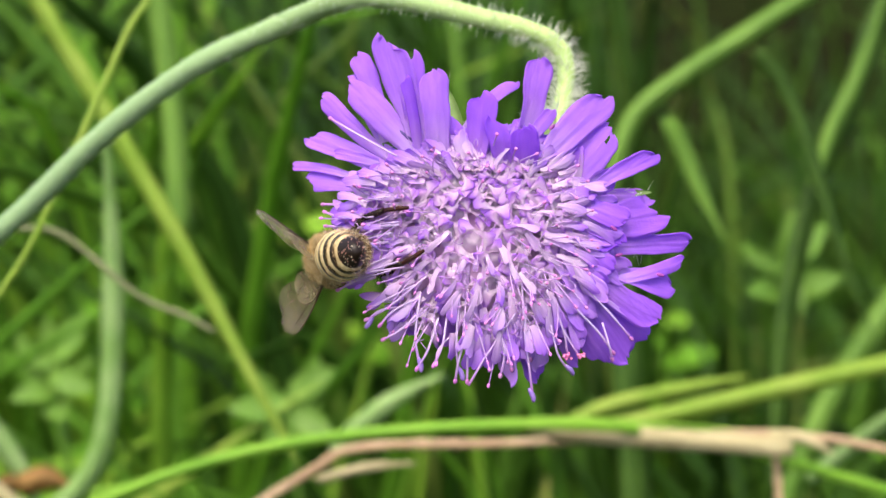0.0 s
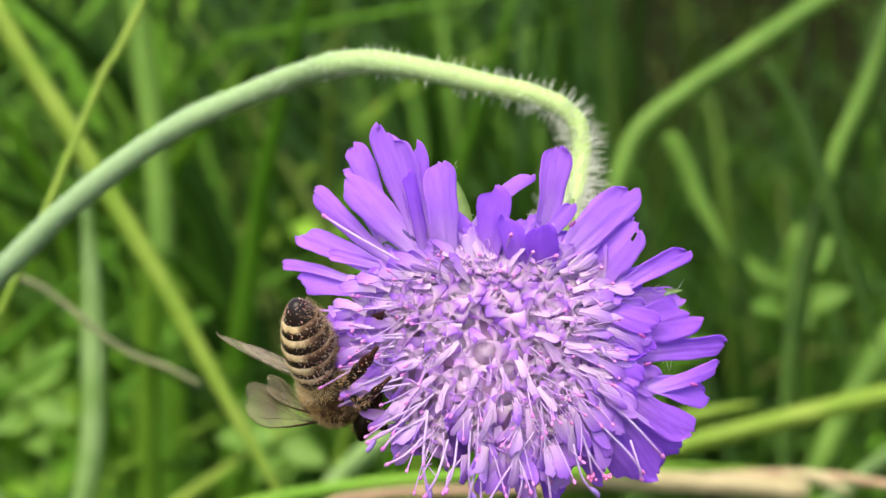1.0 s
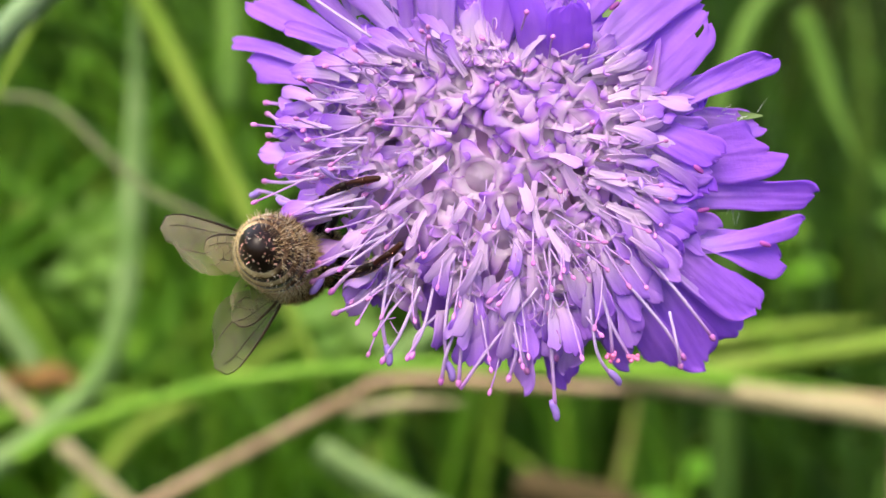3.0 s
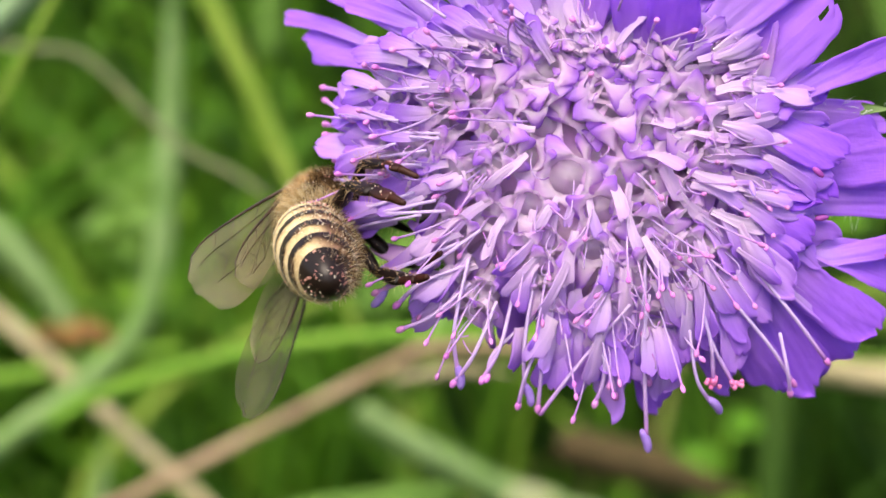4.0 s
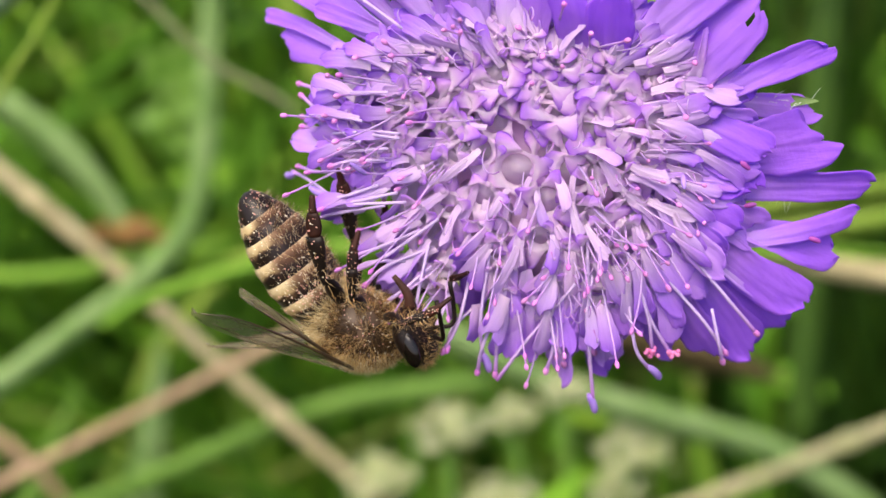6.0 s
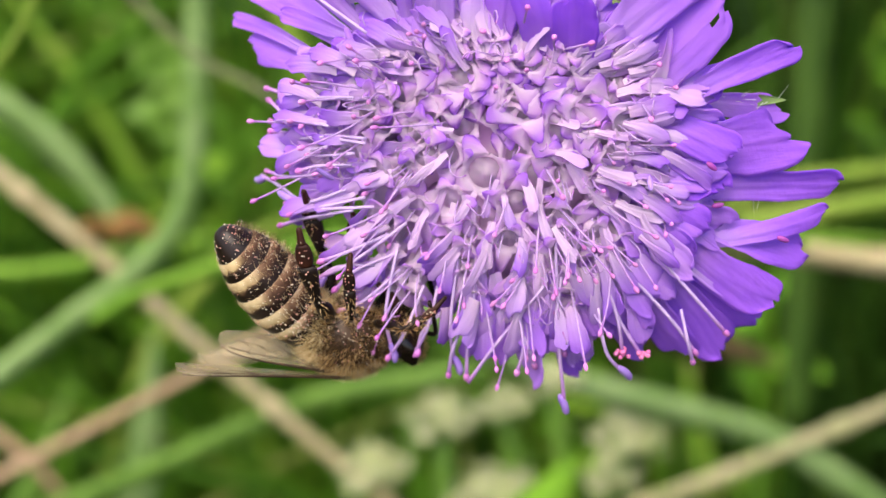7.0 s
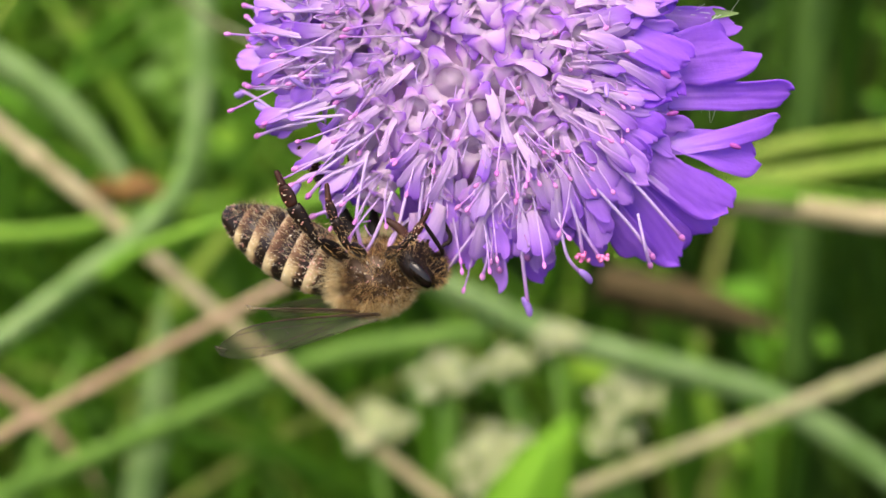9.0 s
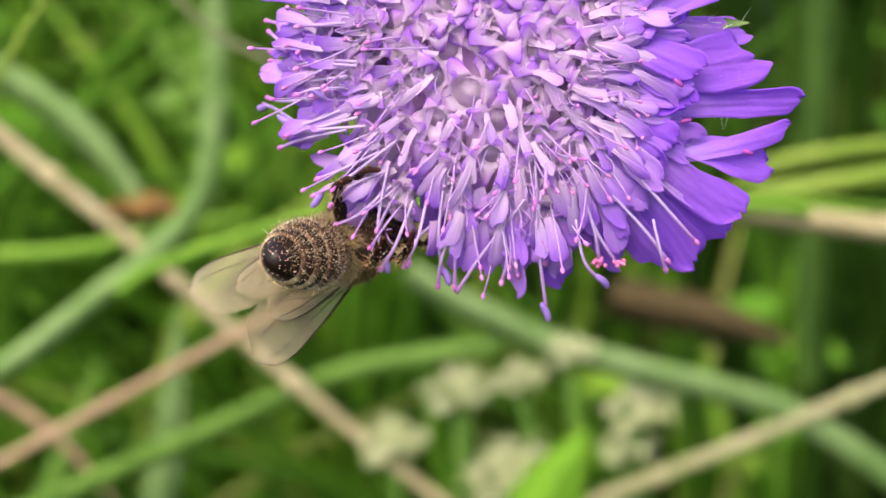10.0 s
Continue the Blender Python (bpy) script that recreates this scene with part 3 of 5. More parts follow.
grass_blade([(0.0595, 0.2542, 0.4439), (0.0625, 0.2517, 0.4371), (0.0655, 0.2488, 0.4292), (0.0701, 0.2450, 0.4189)], 0.00393, green_mat, "green grass blade hanging down")
grass_blade([(-0.0133, 0.2158, 0.3913), (-0.0077, 0.2175, 0.3958), (-0.0009, 0.2190, 0.4001), (0.0091, 0.2205, 0.4040)], 0.00411, blue_mat, "pale green grass leaf leaning")
grass_blade([(-0.0459, 0.2771, 0.4778), (-0.0440, 0.2705, 0.4596), (-0.0431, 0.2647, 0.4437), (-0.0433, 0.2574, 0.4235)], 0.00526, green_mat, "green upright grass blade", blunt=True)


def umbel(centre, size, foot, seed):
    """A greenish-white flower cluster: rays from one stalk with bunches of small buds."""
    r = random.Random(seed)
    c, foot = Vector(centre), Vector(foot)
    b = Build()
    hub = c - Vector((0, 0, size * 1.1))
    tube(b, spline([foot, foot.lerp(hub, 0.5) + Vector((0.004, 0.004, 0)), hub], 5), [0.0011] * 11, 6)
    ob = tagged(new("wild_umbel", b.mesh("umbel_stalk", [green_mat])), "pale greenish-white wild umbel flower among grass", "wildflower", "wild umbels in the grass")
    for k in range(9):
        a, d = k * 2.4, size * math.sqrt((k + 0.4) / 9)
        tip = c + Vector((math.cos(a) * d, math.sin(a) * d, -0.25 * d * d / size))
        cb = Build()
        tube(cb, [hub, hub.lerp(tip, 0.6), tip], [0.0005, 0.0004, 0.0003], 5, 1)
        for i in range(40):
            p = tip + Vector((r.gauss(0, 1), r.gauss(0, 1), r.gauss(0, 0.6))) * size * 0.17
            ellipsoid(cb, p, size * 0.055, size * 0.05, size * 0.055, None, 3, 5)
        part("umbellet", cb.mesh("umbellet", [umbel_mat, green_mat]), ob)
    return ob


umbel((-0.0144, 0.1927, 0.3688), 0.00547, (-0.0344, 0.2327, 0.0), 1)
umbel((-0.0261, 0.1914, 0.3591), 0.00534, (-0.0361, 0.2314, 0.0), 2)
umbel((-0.0060, 0.1913, 0.3531), 0.00827, (-0.0060, 0.2313, 0.0), 3)
umbel((0.0038, 0.2000, 0.3713), 0.00399, (0.0138, 0.2400, 0.0), 4)
umbel((-0.0043, 0.2002, 0.3659), 0.00403, (0.0157, 0.2402, 0.0), 5)
umbel((0.0151, 0.2001, 0.3598), 0.00591, (0.0451, 0.2401, 0.0), 6)
umbel((0.0129, 0.1994, 0.3519), 0.00465, (0.0529, 0.2394, 0.0), 7)


def meadow_herb(centre, size, seed):
    """A leafy shoot: a stalk with a rosette of oval leaves."""
    r = random.Random(seed)
    c = Vector(centre)
    b = Build()
    tube(b, spline([(c.x + 0.01, c.y + 0.03, 0), (c.x + 0.004, c.y + 0.012, c.z * 0.6), c], 5), [0.0009] * 11, 6)
    ob = tagged(new("meadow_herb", b.mesh("herb_stalk", [green_mat])), "bright green leafy herb shoot among grass", "herb", "leafy herbs in the grass")
    for k in range(8):
        a = k * 2.4 + r.random()
        s = size * r.uniform(0.7, 1.15)
        d = Vector((math.cos(a), -0.35 + 0.5 * math.sin(a), math.sin(a) * 0.8 + 0.1)).normalized()
        lb = Build()
        leaf_sheet(lb, c - Vector((0, 0, 0.0015 * k)), c + d * s, s * 0.62, (0, -0.8, 0.6), seed * 10 + k)
        part("leaf", lb.mesh("leaf", [green_mat]), ob)


meadow_herb((-0.0779, 0.2790, 0.3894), 0.0120, 2)
meadow_herb((-0.0237, 0.2657, 0.3820), 0.0120, 5)
meadow_herb((0.0924, 0.2737, 0.4042), 0.0120, 6)

# ---- the field scabious ----
HEAD = pose(0.004, 0.081703, 0.47303, 67.743, -0.91051, -2.5026)
plant = new("field_scabious")
plant.matrix_basis = HEAD
tagged(plant, "violet field scabious flower nodding on a hairy green stem", "flower")
INTO = HEAD.inverted()

stem_points = [
    (0.0096, 0.0880, 0.4787),
    (0.0106, 0.0906, 0.4798),
    (0.0117, 0.0932, 0.4813),
    (0.0123, 0.0951, 0.4834),
    (0.0119, 0.0963, 0.4854),
    (0.0096, 0.0974, 0.4869),
    (0.0051, 0.0989, 0.4881),
    (-0.0022, 0.1006, 0.4899),
    (-0.0069, 0.1027, 0.4899),
    (-0.0133, 0.1115, 0.4866),
    (-0.0231, 0.1177, 0.4818),
    (-0.0341, 0.1226, 0.4740),
    (-0.0453, 0.1263, 0.4644),
    (-0.0584, 0.1285, 0.4550),
    (-0.0734, 0.1292, 0.4454),
    (-0.1000, 0.1350, 0.3600),
    (-0.1200, 0.1500, 0.0000),
]
sb = Build()
stem_pts = [INTO @ p for p in spline(stem_points, 8)]
ns = len(stem_pts)
stem_rad = [MM * (0.80 + 0.42 * min(1, max(0, i - 30) / 60) + 0.35 * max(0.0, 1 - i / 6) + 0.03 * math.sin(i * 0.9)) for i in range(ns)]
tube(sb, stem_pts, stem_rad, 14, 0, True, [i / (ns - 1) for i in range(ns)])
stem = part("stem", sb.mesh("stem", [stem_mat]), plant, None, "pale green hairy bent stem")


def stem_hairs():
    r = random.Random(3)
    b = Build()
    for k in range(1500):
        f = r.random() ** 1.3 * 0.8 * (ns - 2)
        i = int(f)
        tan = (stem_pts[i + 1] - stem_pts[i]).normalized()
        p = stem_pts[i].lerp(stem_pts[i + 1], f - i)
        out = tan.cross(Vector((r.gauss(0, 1), r.gauss(0, 1), r.gauss(0, 1)))).normalized()
        near = max(0.0, 1 - f / (0.5 * ns))
        ln = MM * r.uniform(0.45, 1.0) * (0.4 + 2.2 * near)
        tip = p + out * (stem_rad[i] + ln) + tan * ln * r.uniform(-0.2, 0.2)
        mid = p + out * (stem_rad[i] + ln * 0.5)
        tube(b, [p + out * stem_rad[i] * 0.9, mid, tip], [0.030 * MM, 0.022 * MM, 0.006 * MM], 3, 0, False)
    tagged(part("stem_hair", b.mesh("stem_hair", [hair_mat]), stem, None, "fine white bristly hairs"), kind="stuff")


stem_hairs()

cb = Build()
ellipsoid(cb, (-1.2 * MM, -1.6 * MM, 2.2 * MM), 8.6 * MM, 7.4 * MM, 4.0 * MM, None, 14, 22)
part("receptacle", cb.mesh("receptacle", [core_mat]), plant)


# green bracts that show between the petals: root and tip in millimetres, breadth
BRACTS = [
    (-3.0, 5.3, 3.6, -3.8, 11.7, 5.3, 2.6), (7.6, 1.7, 4.2, 12.2, 1.7, 5.4, 0.9), (3.2, 5.0, 3.8, 5.3, 9.0, 4.0, 1.8), (3.6, 3.9, 4.0, 6.2, 5.6, 5.6, 1.2),
    (8.0, -2.0, 2.6, 11.5, -3.0, 3.4, 1.6), (5.0, -7.0, 2.2, 7.0, -9.6, 2.8, 1.8), (-8.0, 3.0, 3.0, -11.0, 4.6, 4.0, 1.8), (-6.0, -6.0, 2.0, -7.6, -7.6, 2.6, 1.6),
]


def bracts():
    for k, (x0, y0, z0, x1, y1, z1, wide) in enumerate(BRACTS):
        b = Build()
        base, tip = Vector((x0, y0, z0)) * MM, Vector((x1, y1, z1)) * MM
        leaf_sheet(b, base, tip, wide * MM, (0, 0, 1), k, 0, 0.25, 0.0002)
        br = part("bract", b.mesh("bract", [bract_mat]), plant, None, "narrow green bract behind the petals")
        r, h = random.Random(60 + k), Build()
        for i in range(16):
            p = base.lerp(tip, r.uniform(0.2, 1.0))
            d = Vector((r.gauss(0, 1), r.gauss(0, 1), r.uniform(0, 0.8))).normalized()
            tube(h, [p + d * wide * 0.2 * MM, p + d * (wide * 0.3 + 0.3) * MM, p + d * (wide * 0.3 + r.uniform(0.5, 0.8)) * MM], [0.022 * MM, 0.016 * MM, 0.006 * MM], 3, 0, False)
        tagged(part("bract_hair", h.mesh("bract_hair", [hair_mat]), br, None, "fine pale hairs"), kind="stuff")


bracts()


def petal(b, length, width, base, sweep, tone, seed, hole=False, fade=1.0):
    """One big outer lobe along local Y, facing local Z: narrow foot, parallel sides, an uneven rounded end."""
    r = random.Random(seed)
    ph, ph2, slant, k1 = r.uniform(0, 6.3), r.uniform(0, 6.3), r.uniform(-0.30, 0.30), r.uniform(4.0, 8.0)
    fold, arch, groove = r.uniform(-0.16, 0.14), r.uniform(0.02, 0.09), r.uniform(0.02, 0.07)
    nu, nv = 26, 12
    n1 = nv + 1
    wide = max(0.45, 1 - r.uniform(0.42, 0.60) * width / length)
    grid, al = [], []
    for i in range(nu + 1):
        u = 1 - (1 - i / nu) ** 1.5
        if u < wide:
            q = u / wide
            half = base + (1 - base) * (3 * q * q - 2 * q ** 3)
        else:
            half = max(0.05, 1 - ((u - wide) / (1.0 - wide)) ** 2.6) ** 0.42
        for k in range(n1):
            v = 2 * k / nv - 1
            rag = 1 + 0.05 * math.sin(8 * u + ph + 2 * v) + 0.03 * math.sin(21 * u + ph2 - v) + 0.012 * math.sin(57 * u + ph)
            x = v * half * width * 0.5 * rag + sweep * 4 * u * (1 - u) * 0.6
            end = width * u ** 6 * (slant * v + 0.055 * math.sin(k1 * v + ph) + 0.025 * math.sin(2.7 * k1 * v + ph2) - 0.10 * math.exp(-((v - 0.5 * slant) / 0.22) ** 2) * (0.3 + slant))
            y = length * u + end
            z = length * arch * 4 * u * (1 - u) + width * (fold * (v * v - 0.3) + groove * math.exp(-(v / 0.22) ** 2) * (1 - 0.6 * u)
                + 0.10 * math.sin(4.5 * u + ph) * v * abs(v) + 0.05 * math.sin(10 * u + ph2) * v * v * u + 0.018 * math.sin(14 * v + ph) * (1 - 0.5 * u))
            grid.append(Vector((x, y, z)))
            al.append(min(1, 0.92 * fade * u + 0.08 * abs(v)))
    o = len(grid)
    low = [g - Vector((0, 0, 0.00007)) for g in grid]
    faces = []
    for i in range(nu):
        for k in range(nv):
            if hole and 19 <= i <= 21 and k == 7:
                continue
            q = (i * n1 + k, i * n1 + k + 1, (i + 1) * n1 + k + 1, (i + 1) * n1 + k)
            faces += [q, tuple(o + x for x in reversed(q))]
        faces += [(i * n1, (i + 1) * n1, o + (i + 1) * n1, o + i * n1), ((i + 1) * n1 + nv, i * n1 + nv, o + i * n1 + nv, o + (i + 1) * n1 + nv)]
    e = nu * n1
    faces += [(e + k, e + k + 1, o + e + k + 1, o + e + k) for k in range(nv)]
    b.add(grid + low, faces, 0, al + al, [tone] * (2 * o))


# outer petals in millimetres: root, tip, breadth, share of the breadth at the root, sideways bow, depth of colour and
# of painted shade
RAYS_LEFT = [
    (-10.3, 3.5, 7.0, -16.1, 5.9, 2.4, 0.8, 0.55, 0.6, 0.95),
    (-8.4, 2.5, 7.0, -14.8, 4.5, 3.6, 1.6, 0.50, 0.2, 0.95),
    (-8.3, 4.2, 7.5, -14.4, 7.7, 4.9, 1.7, 0.55, 0.3, 1.00),
    (-7.8, 5.0, 7.5, -13.2, 10.5, 6.7, 1.5, 0.55, -0.3, 1.00),
    (-9.0, 8.1, 7.8, -10.2, 13.3, 8.7, 1.7, 0.70, 0.4, 1.00),
    (-6.2, 5.5, 7.7, -10.9, 11.1, 8.8, 2.3, 0.50, -0.2, 1.00),
    (-5.6, 5.3, 7.8, -7.9, 13.9, 10.1, 2.6, 0.45, 0.3, 1.00),
    (-5.4, 5.8, 7.8, -6.0, 12.5, 9.6, 2.0, 0.50, -0.6, 1.00),
    (-6.0, 6.0, 8.2, -6.6, 10.9, 10.0, 1.0, 0.60, 0.1, 1.12),
]
RAYS_TOP = [
    (-4.3, 5.2, 7.9, -4.4, 11.5, 9.8, 2.3, 0.60, -0.3, 1.00),
    (-1.8, 4.4, 7.8, -0.9, 9.4, 9.7, 2.3, 0.50, 0.5, 1.10),
    (-1.0, 8.0, 8.3, 1.8, 10.2, 9.6, 1.0, 0.80, -0.6, 1.00),
    (2.1, 6.6, 7.8, 3.8, 12.0, 9.3, 2.1, 0.60, 0.3, 1.00),
    (2.8, 6.1, 7.7, 4.6, 8.1, 8.6, 1.1, 0.70, 0.0, 1.00),
    (2.1, 3.7, 8.1, 2.2, 6.6, 10.0, 2.2, 0.55, 0.1, 1.15),
    (0.6, 3.8, 7.8, -0.2, 7.4, 9.6, 1.7, 0.60, 0.2, 1.12),
    (3.6, 4.3, 7.6, 8.7, 8.8, 8.7, 2.5, 0.55, -0.4, 1.00),
    (4.6, 2.1, 7.2, 9.0, 6.4, 8.3, 2.9, 0.60, 0.2, 1.00),
]
# last value raised: the shade among overlapping petals is painted as deeper violet
RAYS_RIGHT = [
    (6.0, 1.3, 6.5, 9.3, 2.5, 6.9, 1.0, 0.70, 0.3, 1.09),
    (7.2, 1.4, 6.9, 12.5, 4.3, 7.5, 1.5, 0.30, -0.9, 1.09),
    (7.6, -0.7, 6.2, 12.7, -0.1, 5.4, 3.1, 0.60, 0.0, 1.09),
    (5.8, 1.5, 7.3, 9.9, -0.6, 7.4, 1.8, 0.60, 0.7, 1.11),
    (5.1, -0.3, 6.9, 9.2, -2.5, 7.0, 2.3, 0.60, 0.2, 1.15),
    (7.2, -2.6, 6.2, 15.1, -2.4, 4.4, 1.6, 0.70, -0.2, 1.09),
    (9.3, -4.9, 5.7, 14.5, -3.8, 4.3, 1.1, 0.70, 0.5, 1.09),
    (8.7, -4.4, 5.8, 13.6, -5.9, 4.0, 2.0, 0.50, 0.3, 1.09),
]
# drooping petals, their shade likewise put into a deeper colour
RAYS_LOW = [
    (7.3, -4.0, 6.5, 12.2, -8.4, 4.6, 2.3, 0.60, 1.3, 1.09),
    (5.4, -2.6, 6.9, 8.7, -4.3, 7.0, 1.9, 0.60, 0.2, 1.12),
    (7.0, -5.5, 5.9, 11.4, -9.7, 3.2, 2.0, 0.60, 0.4, 1.09),
    (8.3, -6.6, 5.8, 11.0, -8.6, 4.3, 0.7, 0.60, 0.5, 0.89),
    (6.1, -5.7, 6.3, 9.7, -11.3, 3.4, 2.4, 0.60, 0.3, 1.09),
    (4.9, -6.9, 6.1, 7.7, -11.4, 3.5, 2.0, 0.60, -0.2, 1.04),
    (3.7, -8.1, 6.1, 5.6, -11.4, 3.9, 1.4, 0.60, 0.2, 0.99),
    (1.3, -8.2, 6.1, 2.4, -12.5, 3.5, 1.7, 0.60, 0.3, 1.04),
]
RAYS_UNDER = [
    (-2.2, -6.7, 6.2, -2.0, -10.2, 4.7, 1.6, 0.70, 0.1, 0.95),
    (-6.4, -6.2, 6.2, -7.7, -8.4, 5.0, 1.3, 0.60, 0.2, 1.00),
    (-4.5, -6.2, 6.3, -4.6, -9.5, 4.9, 1.4, 0.60, 0.1, 0.95),
    (0.0, -6.8, 6.2, 0.4, -10.0, 4.7, 1.5, 0.60, 0.0, 0.90),
    (-9.6, 1.6, 6.8, -13.1, 1.4, 5.2, 1.3, 0.60, 0.2, 1.00),
    (-9.2, 5.0, 7.3, -12.5, 6.1, 6.5, 0.9, 0.60, 0.1, 1.00),
    (-9.4, 7.5, 7.6, -10.2, 9.3, 8.1, 0.5, 0.60, 0.2, 0.80),
    (-10.0, 0.3, 6.1, -12.8, 0.2, 4.5, 1.1, 0.60, 0.1, 1.00),
    (3.2, -9.2, 5.5, 5.3, -10.1, 3.9, 1.0, 0.60, 0.1, 1.00),
    (-3.4, 4.2, 6.8, -3.2, 8.3, 7.5, 1.9, 0.60, 0.1, 1.05),
    (9.0, 1.6, 5.4, 12.2, 1.2, 4.7, 1.4, 0.60, 0.1, 0.95),
]


def ray_petals():
    for i, (x0, y0, z0, x1, y1, z1, wide, base, sweep, tone) in enumerate(RAYS_LEFT + RAYS_TOP + RAYS_RIGHT + RAYS_LOW + RAYS_UNDER):
        root, tip = Vector((x0, y0, z0)) * MM, Vector((x1, y1, z1)) * MM
        inward = (tip - root).normalized() * 1.6 * MM
        root = root - inward - Vector((0, 0, 0.5 * MM))
        d = tip - root
        side = d.cross(Vector((0, 0, 1))).normalized()
        m = Matrix((side, d.normalized(), side.cross(d).normalized())).transposed().to_4x4()
        m.translation = root
        m = m @ Matrix.Rotation(radians(16 * math.sin(i * 1.7)), 4, "Y")
        b = Build()
        petal(b, d.length, wide * 1.04 * MM, base, sweep * MM, min(1.0, max(0.0, (tone - 0.8) / 0.35)), 100 + i, i == 17)
        part("ray_petal", b.mesh("ray_petal", [ray_mat]), plant, m)


def buds():
    """Unopened greenish buds, a dark withered anther and loose anthers that lie on the petals."""
    for k, (x, y, z) in enumerate(((0.5, 3.2, 7.0), (1.3, 3.7, 7.1))):
        b = Build()
        ellipsoid(b, (0, 0, 0), 0.42 * MM, 0.42 * MM, 0.7 * MM, None, 8, 10)
        part("bud", b.mesh("bud", [bud_mat]), plant, pose(x * MM, y * MM, z * MM, 8 * k, -6 * k, 40 * k), "closed yellow-green bud")
    b = Build()
    pts = spline([(-8.2 * MM, 7.2 * MM, 7.7 * MM), (-7.5 * MM, 7.25 * MM, 8.2 * MM), (-6.3 * MM, 6.4 * MM, 8.0 * MM)], 5)
    tube(b, pts, [MM * k for k in (0.12, 0.24, 0.28, 0.22, 0.16, 0.16, 0.22, 0.2, 0.18, 0.15, 0.1)], 7)
    part("withered_anther", b.mesh("withered_anther", [withered_mat]), plant, None, "dark blue withered anther")
    for k, (x, y, z, turn) in enumerate(((8.7, -1.3, 7.9, -40), (9.1, -3.3, 6.8, 10), (12.3, -5.0, 6.2, -20), (4.4, 6.7, 8.9, 40))):
        b = Build()
        ellipsoid(b, (0, 0, 0), 0.14 * MM, 0.32 * MM, 0.12 * MM, None, 6, 8)
        part("anther", b.mesh("anther", [fallen_mat]), plant, pose(x * MM, y * MM, z * MM, 0, 0, turn - 90), "fallen dark pink anther")


def inner_petals():
    """Shorter lobes of the outer florets that lie over the roots of the big petals."""
    r = random.Random(77)
    for k in range(136):
        rim = k >= 92
        ang = r.uniform(-100, 5) if rim else r.uniform(-105, 75) if k % 2 else r.uniform(75, 215)
        a = radians(ang)
        c, s = math.cos(a), math.sin(a)
        far = 1 / (abs(c / (7.2 if c > 0 else 10.0)) ** 2.4 + abs(s / (3.6 if s > 0 else 9.6)) ** 2.4) ** (1 / 2.4)
        ro = far * (r.uniform(0.88, 1.10) if rim else r.uniform(0.78, 1.12))
        length = r.uniform(2.4, 4.4) * (1.0 if c > -0.2 else 0.75)
        b0 = a + r.uniform(-0.35, 0.35)
        x, y = -0.8 + c * ro, 1.1 + s * ro
        z = 7.5 - (0.11 * max(0.0, -x - 8.5) ** 2 if x < 0 else 0.012 * x * x) + (0.06 * y if y > 0 else -0.012 * y * y)
        root = Vector((x, y, z)) * MM
        d = Vector((math.cos(b0), math.sin(b0), r.uniform(-0.50, -0.10) if rim else r.uniform(-0.35, 0.15))).normalized()
        side = d.cross(Vector((0, 0, 1))).normalized()
        m = Matrix((side, d, side.cross(d).normalized())).transposed().to_4x4()
        m.translation = root - d * 0.8 * MM
        m = m @ Matrix.Rotation(radians(r.uniform(-35, 35)), 4, "Y")
        b = Build()
        petal(b, length * MM, r.uniform(1.0, 1.75) * MM, r.uniform(0.35, 0.6), r.uniform(-0.5, 0.5) * MM, r.choice((0.1, 0.3, 0.5, 0.85 if s > 0.3 else 0.4)), 300 + k, False, r.uniform(0.45, 0.95))
        part("floret_lobe", b.mesh("floret_lobe", [ray_mat]), plant, m)


ray_petals()
inner_petals()
buds()


